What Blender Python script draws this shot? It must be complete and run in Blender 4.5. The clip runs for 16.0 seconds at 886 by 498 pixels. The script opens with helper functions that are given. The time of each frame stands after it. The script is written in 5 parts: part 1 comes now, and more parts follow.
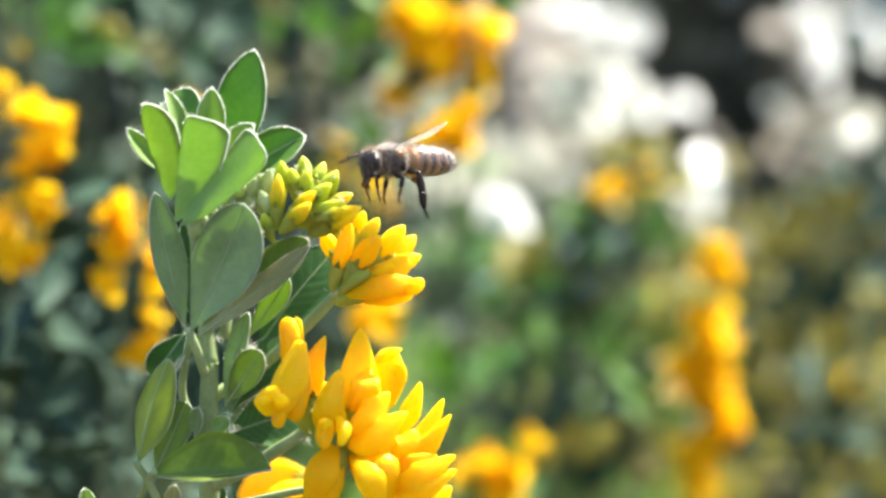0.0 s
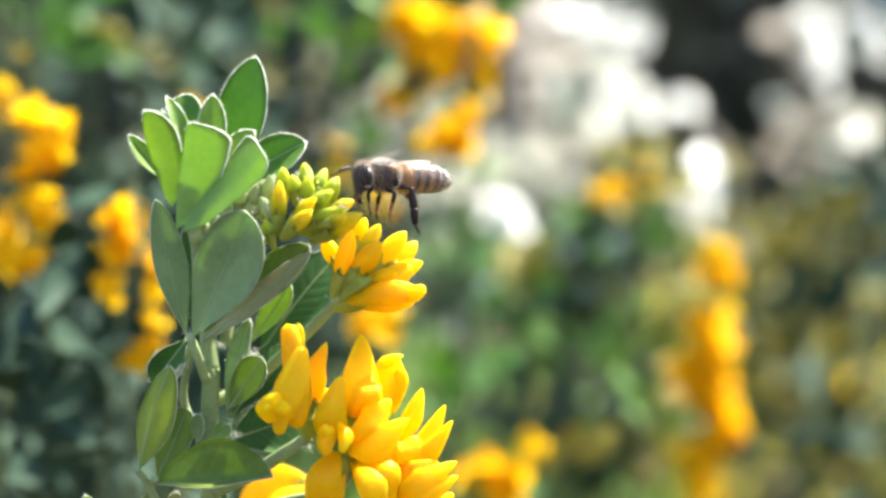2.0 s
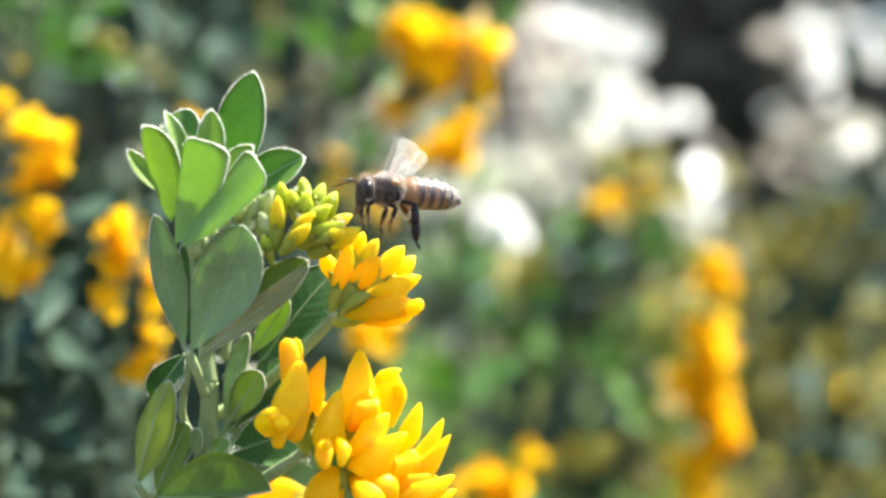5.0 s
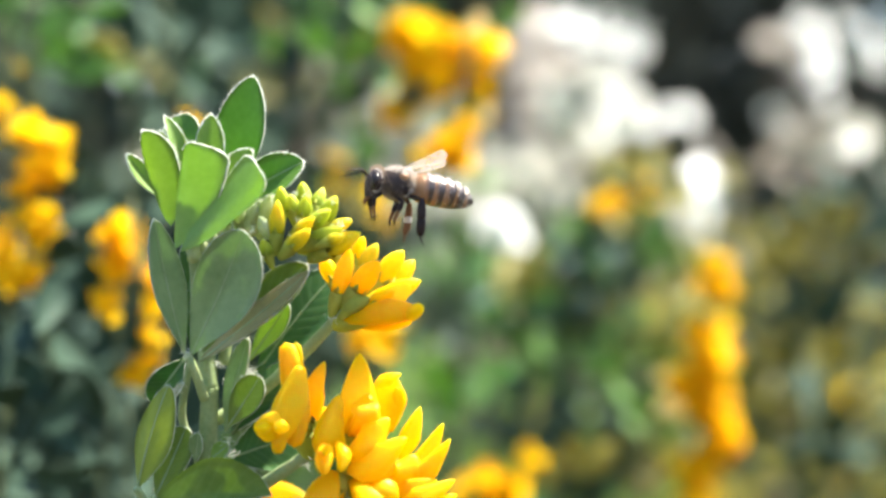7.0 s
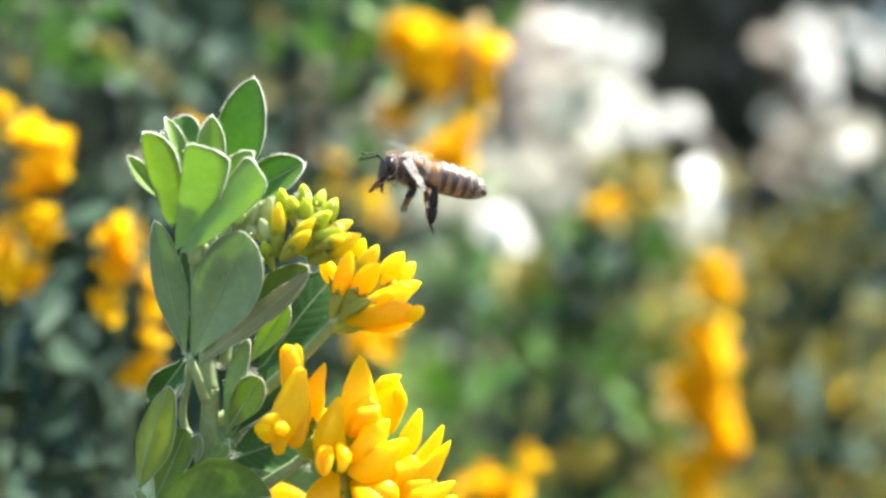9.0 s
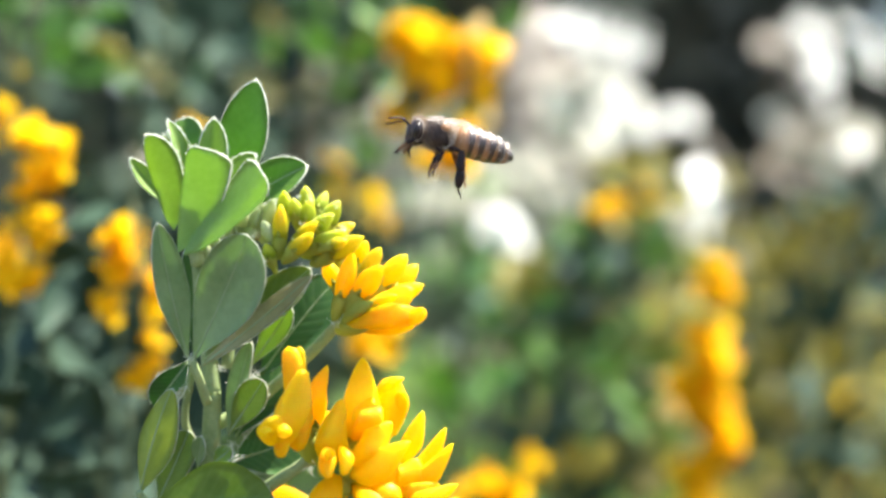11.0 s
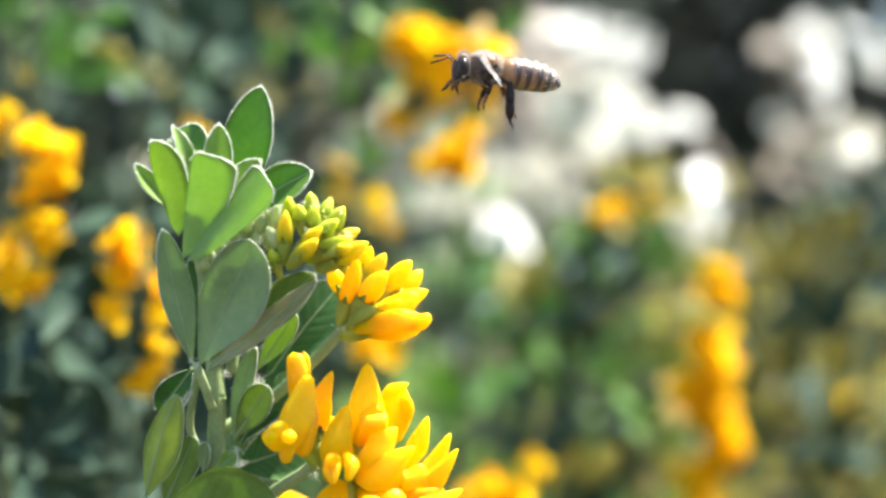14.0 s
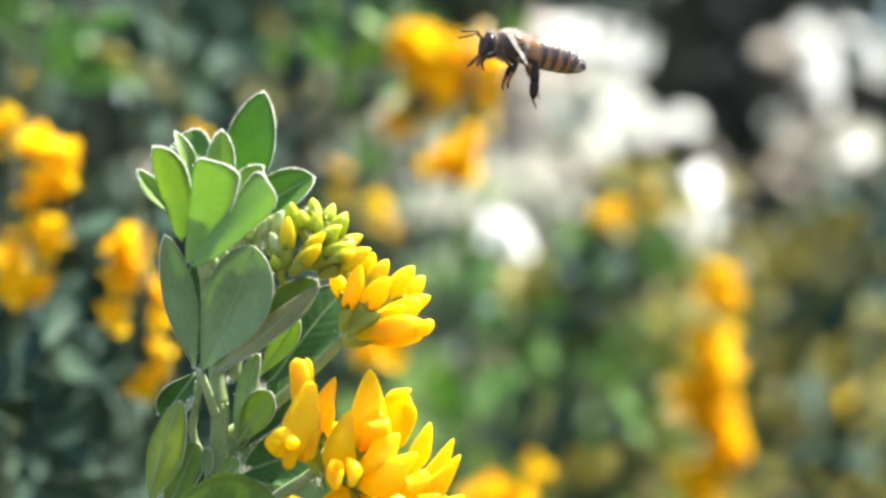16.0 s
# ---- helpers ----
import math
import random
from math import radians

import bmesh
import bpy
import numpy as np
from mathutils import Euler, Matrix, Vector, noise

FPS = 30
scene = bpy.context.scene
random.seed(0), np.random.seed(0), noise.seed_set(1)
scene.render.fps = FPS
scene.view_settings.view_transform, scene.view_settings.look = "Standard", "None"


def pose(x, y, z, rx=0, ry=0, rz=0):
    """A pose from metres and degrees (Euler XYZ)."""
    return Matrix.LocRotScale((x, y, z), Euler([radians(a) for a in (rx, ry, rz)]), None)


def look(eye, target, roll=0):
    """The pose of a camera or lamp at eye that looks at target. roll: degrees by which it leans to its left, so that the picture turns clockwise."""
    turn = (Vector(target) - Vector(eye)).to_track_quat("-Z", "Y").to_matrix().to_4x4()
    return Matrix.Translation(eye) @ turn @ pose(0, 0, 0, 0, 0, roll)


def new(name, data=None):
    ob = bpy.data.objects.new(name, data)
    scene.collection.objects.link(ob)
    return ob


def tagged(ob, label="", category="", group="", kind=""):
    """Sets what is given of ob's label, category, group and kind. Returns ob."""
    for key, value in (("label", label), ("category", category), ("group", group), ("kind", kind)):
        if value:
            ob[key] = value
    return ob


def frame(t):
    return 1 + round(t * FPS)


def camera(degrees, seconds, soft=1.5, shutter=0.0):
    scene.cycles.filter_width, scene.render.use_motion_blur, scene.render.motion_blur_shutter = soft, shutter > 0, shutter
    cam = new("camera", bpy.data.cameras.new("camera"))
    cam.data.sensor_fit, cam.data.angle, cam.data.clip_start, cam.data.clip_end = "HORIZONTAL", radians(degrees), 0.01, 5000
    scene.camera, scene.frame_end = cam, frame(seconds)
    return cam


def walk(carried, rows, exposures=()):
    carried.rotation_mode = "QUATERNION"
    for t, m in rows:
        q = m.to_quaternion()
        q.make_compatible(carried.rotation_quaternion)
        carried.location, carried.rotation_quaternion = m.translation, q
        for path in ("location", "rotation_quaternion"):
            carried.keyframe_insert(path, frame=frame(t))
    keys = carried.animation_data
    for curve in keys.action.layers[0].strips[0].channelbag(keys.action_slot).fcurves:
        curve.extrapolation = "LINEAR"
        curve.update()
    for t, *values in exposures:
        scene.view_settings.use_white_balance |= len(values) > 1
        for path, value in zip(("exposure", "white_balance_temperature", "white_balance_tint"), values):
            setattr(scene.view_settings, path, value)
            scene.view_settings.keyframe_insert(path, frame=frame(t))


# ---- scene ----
# A honey bee hovers beside a flowering shrub; plans are in millimetres, MM turns them into metres.
MM = 0.001
cam = camera(22, 16.0, soft=2.9)
cam.data.dof.use_dof = True
cam.data.dof.focus_distance = 0.256
cam.data.dof.aperture_fstop = 15.5


def stand(x, y, z, rx, ry, rz):
    return pose(x * MM, y * MM, z * MM, rx, ry, rz)


walk(cam, [
    (0.0, stand(-0.000, -257.228, 800.000, 90.0000, -0.0000, 0.0000)),
    (0.5, stand(0.011, -257.203, 800.177, 89.9968, 0.0185, 0.0110)),
    (1.0, stand(-0.002, -257.187, 800.349, 89.9981, 0.0317, 0.0195)),
    (1.5, stand(-0.035, -257.185, 800.493, 90.0095, 0.0382, 0.0205)),
    (2.0, stand(-0.059, -257.208, 800.623, 90.0216, 0.0630, 0.0189)),
    (2.5, stand(-0.069, -257.267, 800.807, 90.0234, 0.0738, 0.0182)),
    (3.0, stand(-0.053, -257.430, 801.002, 90.0282, 0.0568, 0.0178)),
    (3.5, stand(-0.025, -257.649, 801.149, 90.0567, 0.0502, 0.0125)),
    (4.0, stand(0.005, -257.920, 801.316, 90.1054, 0.0456, -0.0015)),
    (6.5, stand(0.010, -258.016, 801.657, 90.2478, 0.1688, -0.0331)),
    (7.0, stand(-0.070, -257.791, 801.760, 90.2412, 0.1394, -0.0403)),
    (7.5, stand(-0.119, -257.746, 801.780, 90.2438, 0.1310, -0.0446)),
    (8.0, stand(-0.147, -257.844, 801.787, 90.2516, 0.1227, -0.0496)),
    (8.5, stand(-0.180, -257.956, 801.802, 90.2636, 0.1110, -0.0566)),
    (9.0, stand(-0.201, -258.152, 801.764, 90.2846, 0.0985, -0.0589)),
    (11.5, stand(-0.567, -257.969, 802.051, 90.2975, 0.1079, -0.0681)),
    (12.0, stand(-0.614, -258.191, 802.080, 90.3084, 0.1420, -0.0602)),
    (12.5, stand(-0.647, -258.106, 802.153, 90.3131, 0.1664, -0.0480)),
    (13.0, stand(-0.691, -258.057, 802.247, 90.3185, 0.1687, -0.0353)),
    (13.5, stand(-0.765, -258.190, 802.339, 90.3278, 0.1440, -0.0288)),
    (14.0, stand(-0.862, -258.295, 802.465, 90.3321, 0.1294, -0.0285)),
    (14.5, stand(-0.939, -258.356, 802.622, 90.3331, 0.1523, -0.0259)),
    (15.0, stand(-1.001, -258.364, 802.788, 90.3350, 0.1618, -0.0217)),
    (15.5, stand(-1.069, -258.368, 802.929, 90.3404, 0.1426, -0.0215)),
    (16.0, stand(-1.134, -258.430, 803.033, 90.3540, 0.1351, -0.0226)),
], exposures=[(0.0, 2.2), (16.0, 2.2)])

# ---- light ----
SUN_EL, SUN_AZ = 63.0, 58.0          # height, and turn from straight ahead towards the right
world = bpy.data.worlds.new("sky")
scene.world = world
world.use_nodes = True
wn = world.node_tree.nodes
sky = wn.new("ShaderNodeTexSky")
sky.sky_type = "NISHITA"
sky.sun_disc = False
sky.sun_elevation, sky.sun_rotation = radians(SUN_EL), radians(SUN_AZ)
wn["Background"].inputs["Strength"].default_value = 0.09
world.node_tree.links.new(sky.outputs[0], wn["Background"].inputs[0])
sun = new("sun", bpy.data.lights.new("sun", "SUN"))
sun.data.energy, sun.data.angle, sun.data.color = 5.0, radians(0.5), (1.0, 0.94, 0.84)
sun_from = Vector((math.sin(radians(SUN_AZ)) * math.cos(radians(SUN_EL)), math.cos(radians(SUN_AZ)) * math.cos(radians(SUN_EL)), math.sin(radians(SUN_EL))))
sun.matrix_world = look(sun_from * 5, (0, 0, 0))


# ---- materials ----
def material(name, low, high, rough=0.5, scale=400.0, through_light=0.0, glow_colour=None, bump=0.15, metal=0.0, along=None,
             per_piece=0.0, sheen=0.0, coat=0.0, fine=None, spec=0.25, veins=0.0, deep=None):
    """Two scales of noise between two colours; along: colour stops down the length of a piece; through_light: share of light let through."""
    m = bpy.data.materials.new(name)
    m.use_nodes = True
    nt = m.node_tree
    n, l = nt.nodes, nt.links
    p = n["Principled BSDF"]
    co = n.new("ShaderNodeTexCoord")
    big, small = n.new("ShaderNodeTexNoise"), n.new("ShaderNodeTexNoise")
    big.inputs["Scale"].default_value, small.inputs["Scale"].default_value = scale, (fine or scale * 7)
    big.inputs["Detail"].default_value, small.inputs["Detail"].default_value = 3, 4
    for k in (big, small):
        l.new(co.outputs["Object"], k.inputs["Vector"])
    mix = n.new("ShaderNodeMath")
    mix.operation = "MULTIPLY_ADD"
    mix.inputs[1].default_value = 0.4
    l.new(small.outputs["Fac"], mix.inputs[0])
    part_big = n.new("ShaderNodeMath")
    part_big.operation = "MULTIPLY"
    part_big.inputs[1].default_value = 0.6
    l.new(big.outputs["Fac"], part_big.inputs[0])
    l.new(part_big.outputs[0], mix.inputs[2])
    ramp = n.new("ShaderNodeValToRGB")
    ramp.color_ramp.elements[0].position, ramp.color_ramp.elements[1].position = 0.32, 0.68
    ramp.color_ramp.elements[0].color, ramp.color_ramp.elements[1].color = (*low, 1), (*high, 1)
    l.new(mix.outputs[0], ramp.inputs[0])
    colour = ramp.outputs[0]
    if along:
        uv, sep, r2, mul = n.new("ShaderNodeUVMap"), n.new("ShaderNodeSeparateXYZ"), n.new("ShaderNodeValToRGB"), n.new("ShaderNodeMix")
        wob = n.new("ShaderNodeMath")
        wob.operation = "MULTIPLY_ADD"
        wob.inputs[1].default_value = 0.25
        l.new(uv.outputs[0], sep.inputs[0])
        off = n.new("ShaderNodeMath")
        off.operation = "SUBTRACT"
        off.inputs[1].default_value = 0.125
        l.new(sep.outputs[1], off.inputs[0])
        l.new(small.outputs["Fac"], wob.inputs[0])
        l.new(off.outputs[0], wob.inputs[2])
        l.new(wob.outputs[0], r2.inputs[0])
        els = r2.color_ramp.elements
        while len(els) < len(along):
            els.new(0.5)
        for e, (at, c) in zip(els, along):
            e.position, e.color = at, (*c, 1)
        mul.data_type, mul.blend_type = "RGBA", "MULTIPLY"
        mul.inputs[0].default_value = 1.0
        l.new(r2.outputs[0], mul.inputs[6])
        l.new(colour, mul.inputs[7])
        colour = mul.outputs[2]
    if per_piece:
        info, hsv, rng = n.new("ShaderNodeNewGeometry"), n.new("ShaderNodeHueSaturation"), n.new("ShaderNodeMapRange")
        ob_info, add = n.new("ShaderNodeObjectInfo"), n.new("ShaderNodeMath")
        add.operation = "ADD"
        l.new(info.outputs["Random Per Island"], add.inputs[0])
        l.new(ob_info.outputs["Random"], add.inputs[1])
        rng.inputs[1].default_value, rng.inputs[2].default_value = 0.0, 2.0
        rng.inputs[3].default_value, rng.inputs[4].default_value = 1 - per_piece, 1 + per_piece
        l.new(add.outputs[0], rng.inputs[0])
        l.new(rng.outputs[0], hsv.inputs["Value"])
        l.new(colour, hsv.inputs["Color"])
        colour = hsv.outputs[0]
    height = small.outputs["Fac"]
    if veins:
        def math_node(op, a, b=None, c=None):
            k = n.new("ShaderNodeMath")
            k.operation = op
            for i, v in enumerate((a, b, c)):
                if isinstance(v, (int, float)):
                    k.inputs[i].default_value = v
                elif v is not None:
                    l.new(v, k.inputs[i])
            return k.outputs[0]
        uv2, sp2 = n.new("ShaderNodeUVMap"), n.new("ShaderNodeSeparateXYZ")
        l.new(uv2.outputs[0], sp2.inputs[0])
        lean = math_node("MULTIPLY_ADD", math_node("ABSOLUTE", sp2.outputs[0]), -0.22, sp2.outputs[1])
        wave = math_node("SINE", math_node("MULTIPLY_ADD", small.outputs["Fac"], 2.2, math_node("MULTIPLY", lean, 62.0)))
        line = math_node("POWER", math_node("MULTIPLY_ADD", wave, 0.5, 0.5), 5.0)
        pale = n.new("ShaderNodeMix")
        pale.data_type, pale.blend_type = "RGBA", "SCREEN"
        pale.inputs[7].default_value = (0.10, 0.13, 0.06, 1)
        l.new(math_node("MULTIPLY", line, 0.35 * veins), pale.inputs[0])
        l.new(colour, pale.inputs[6])
        colour = pale.outputs[2]
        height = math_node("MULTIPLY_ADD", line, -0.5, small.outputs["Fac"])
    l.new(colour, p.inputs["Base Color"])
    p.inputs["Roughness"].default_value, p.inputs["Metallic"].default_value = rough, metal
    p.inputs["Sheen Weight"].default_value, p.inputs["Coat Weight"].default_value = sheen, coat
    p.inputs["Specular IOR Level"].default_value, p.inputs["Coat Roughness"].default_value = spec, 0.28
    if deep:
        p.inputs["Subsurface Weight"].default_value = 1.0
        p.inputs["Subsurface Radius"].default_value = deep
        p.inputs["Subsurface Scale"].default_value = 0.001
    b = n.new("ShaderNodeBump")
    b.inputs["Strength"].default_value, b.inputs["Distance"].default_value = bump, 0.0002
    l.new(height, b.inputs["Height"])
    l.new(b.outputs[0], p.inputs["Normal"])
    if through_light:
        tr, ms = n.new("ShaderNodeBsdfTranslucent"), n.new("ShaderNodeMixShader")
        ms.inputs[0].default_value = through_light
        if glow_colour:
            tint = n.new("ShaderNodeMix")
            tint.data_type, tint.blend_type = "RGBA", "MIX"
            tint.inputs[0].default_value = 0.6
            tint.inputs[7].default_value = (*glow_colour, 1)
            l.new(colour, tint.inputs[6])
            l.new(tint.outputs[2], tr.inputs[0])
        else:
            l.new(colour, tr.inputs[0])
        l.new(p.outputs[0], ms.inputs[1])
        l.new(tr.outputs[0], ms.inputs[2])
        l.new(ms.outputs[0], n["Material Output"].inputs[0])
    return m


LEAF = material("leaf_green", (0.16, 0.275, 0.06), (0.28, 0.41, 0.11), 0.45, 180, 0.52, (0.52, 0.70, 0.075), veins=0.25, sheen=0.15)
LEAF_MID = material("leaf_olive_green", (0.12, 0.19, 0.035), (0.22, 0.29, 0.06), 0.42, 160, 0.45, (0.36, 0.50, 0.04), veins=0.7)
LEAF_BLUE = material("leaf_blue_green", (0.17, 0.265, 0.11), (0.32, 0.435, 0.20), 0.48, 160, 0.4, (0.32, 0.48, 0.12), spec=0.4, veins=0.35, sheen=0.25)
LEAF_FRESH = material("fresh_green_leaf", (0.07, 0.17, 0.025), (0.15, 0.28, 0.055), 0.45, 180, 0.48, (0.28, 0.55, 0.035), veins=0.35)
LEAF_OLD = material("yellowing_green_leaf", (0.20, 0.28, 0.04), (0.34, 0.42, 0.08), 0.5, 160, 0.45, (0.48, 0.54, 0.08), veins=0.5)
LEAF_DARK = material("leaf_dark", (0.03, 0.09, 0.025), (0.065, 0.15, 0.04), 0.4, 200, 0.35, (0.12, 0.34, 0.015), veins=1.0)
LEAF_UNDER = material("leaf_underside", (0.27, 0.265, 0.11), (0.40, 0.39, 0.19), 0.6, 200, 0.4, (0.42, 0.4, 0.16))
LEAF_PALE = material("pale_bloomed_leaf", (0.18, 0.31, 0.075), (0.31, 0.46, 0.14), 0.5, 180, 0.52, (0.50, 0.72, 0.09), spec=0.4, veins=0.25, sheen=0.35)
MARGIN = material("downy_margin", (0.74, 0.76, 0.62), (0.92, 0.93, 0.82), 0.7, 900, 0.5)
VEIN = material("leaf_vein", (0.30, 0.40, 0.19), (0.42, 0.52, 0.30), 0.5, 600, 0.35)
STEM = material("green_stem", (0.20, 0.28, 0.11), (0.36, 0.42, 0.20), 0.5, 300, 0.2)
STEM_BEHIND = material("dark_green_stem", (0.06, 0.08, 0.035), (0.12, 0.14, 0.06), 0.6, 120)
BARK = material("brown_bark", (0.06, 0.04, 0.03), (0.2, 0.15, 0.11), 0.85, 120, bump=0.6)
PETAL = material("yellow_petal", (0.97, 0.58, 0.004), (0.99, 0.73, 0.008), 0.45, 250, 0.5, (1.0, 0.80, 0.010), bump=0.3, spec=0.2, deep=(1.4, 0.9, 0.08))
PETAL_DEEP = material("orange_yellow_petal", (0.96, 0.50, 0.004), (0.98, 0.64, 0.008), 0.45, 250, 0.5, (0.99, 0.70, 0.008), bump=0.3, spec=0.2, deep=(1.4, 0.8, 0.07))
PETAL_FAR = material("yellow_petal_behind", (0.86, 0.47, 0.004), (0.93, 0.61, 0.008), 0.6, 120, 0.48, (0.95, 0.66, 0.008), spec=0.1, per_piece=0.35)
PETAL_FADED = material("faded_cream_petal", (0.80, 0.62, 0.25), (0.9, 0.76, 0.42), 0.6, 120, 0.6, (0.9, 0.74, 0.35), spec=0.1, per_piece=0.2)
BUD = material("bud_petal", (0.8, 0.75, 0.6), (0.98, 0.95, 0.85), 0.45, 400, 0.3, (0.9, 0.78, 0.03), bump=0.6, deep=(1.2, 1.0, 0.2),
               along=((0.0, (0.24, 0.31, 0.03)), (0.38, (0.48, 0.47, 0.025)), (0.72, (0.78, 0.64, 0.015)), (1.0, (0.90, 0.75, 0.06))))
BUD_YOUNG = material("young_downy_bud", (0.30, 0.38, 0.17), (0.56, 0.60, 0.36), 0.7, 900, 0.4, (0.5, 0.56, 0.2), bump=0.4)
BUD_GREEN = material("green_bud", (0.75, 0.75, 0.6), (0.95, 0.95, 0.85), 0.5, 500, 0.3, (0.66, 0.72, 0.05), bump=0.6, deep=(1.2, 1.2, 0.3),
                     along=((0.0, (0.16, 0.24, 0.05)), (0.5, (0.36, 0.45, 0.05)), (1.0, (0.68, 0.68, 0.08))))
CALYX = material("calyx", (0.32, 0.38, 0.05), (0.54, 0.56, 0.12), 0.65, 700, 0.5, (0.62, 0.64, 0.05), bump=0.7)


# ---- making ----
ORIGIN = {}


def thing(name, x, y, z, label, category, group="", kind=""):
    e = new(name)
    e.location = (x * MM, y * MM, z * MM)
    e.empty_display_size = 0.01
    ORIGIN[e] = Vector((x, y, z))
    return tagged(e, label, category, group, kind)


def part(name, mesh_data, mat, parent=None, label="", hinge=None, smooth=True):
    """One mesh object from (points, faces, lengthwise share of each point), all in millimetres of the place, under parent."""
    pts, faces, uv = mesh_data
    uv = [u if isinstance(u, tuple) else (0.0, u) for u in uv]
    centre = Vector(hinge) if hinge is not None else sum((Vector(p) for p in pts), Vector()) / len(pts)
    me = bpy.data.meshes.new(name)
    me.from_pydata([(Vector(p) - centre) * MM for p in pts], [], faces)
    lay = me.uv_layers.new(name="UVMap")
    idx = np.empty(len(me.loops), dtype=np.int32)
    me.loops.foreach_get("vertex_index", idx)
    co = np.zeros((len(idx), 2), dtype=np.float32)
    co[:] = np.array(uv, dtype=np.float32)[idx]
    lay.data.foreach_set("uv", co.ravel())
    me.materials.append(mat)
    me.polygons.foreach_set("use_smooth", [smooth] * len(me.polygons))
    me.update()
    ob = new(name, me)
    ORIGIN[ob] = centre
    ob.parent = parent
    ob.location = (centre - (ORIGIN[parent] if parent else Vector())) * MM
    if label:
        tagged(ob, label)
    return ob


def joined(*pieces):
    pts, faces, uv = [], [], []
    for p, f, u in pieces:
        k = len(pts)
        pts += list(p)
        faces += [tuple(i + k for i in q) for q in f]
        uv += list(u)
    return pts, faces, uv


def curve(points, steps=12):
    """A smooth line through the points."""
    P = [Vector(p) for p in points]
    if len(P) == 2:
        return [P[0].lerp(P[1], i / steps) for i in range(steps + 1)]
    out = []
    ext = [P[0] * 2 - P[1]] + P + [P[-1] * 2 - P[-2]]
    for i in range(1, len(ext) - 2):
        a, b, c, d = ext[i - 1:i + 3]
        for k in range(steps):
            t = k / steps
            out.append(0.5 * (2 * b + (c - a) * t + (2 * a - 5 * b + 4 * c - d) * t * t + (3 * b - a - 3 * c + d) * t ** 3))
    return out + [P[-1]]


def tube(line, radius, n=8, flat=1.0, wide=(1, 0, 0)):
    """A closed skin round a line; radius(t) gives its half width, flat the depth as a share of it, wide the way in which it is broad."""
    L = len(line)
    pts, faces, uv = [], [], []
    for i, c in enumerate(line):
        t = i / (L - 1)
        d = (line[min(i + 1, L - 1)] - line[max(i - 1, 0)]).normalized()
        s = Vector(wide) - d * d.dot(Vector(wide))
        if s.length < 1e-3:
            s = Vector((0.3, 1, 0.2)) - d * d.dot(Vector((0.3, 1, 0.2)))
        s.normalize()
        q = d.cross(s)
        r = radius(t)
        for k in range(n):
            a = 2 * math.pi * k / n
            pts.append(c + s * (r * math.cos(a)) + q * (r * flat * math.sin(a)))
            uv.append(t)
    for i in range(L - 1):
        for k in range(n):
            j = (k + 1) % n
            faces.append((i * n + k, i * n + j, (i + 1) * n + j, (i + 1) * n + k))
    faces.append(tuple(range(n))[::-1])
    faces.append(tuple((L - 1) * n + k for k in range(n)))
    return pts, faces, uv


def taper(a, b):
    return lambda t: a + (b - a) * t


def belly(r, at=0.5, start=0.35, end=0.12, fall=1.5):
    """A half width that swells to r at the share `at` of the length and closes to a blunt tip."""
    def f(t):
        if t < at:
            return r * (start + (1 - start) * math.sin(math.pi / 2 * t / at))
        u = (t - at) / (1 - at)
        return r * max(0.03, (1 - (1 - end) * u ** fall) * math.sqrt(max(0.0, 1 - u ** 7)))
    return f


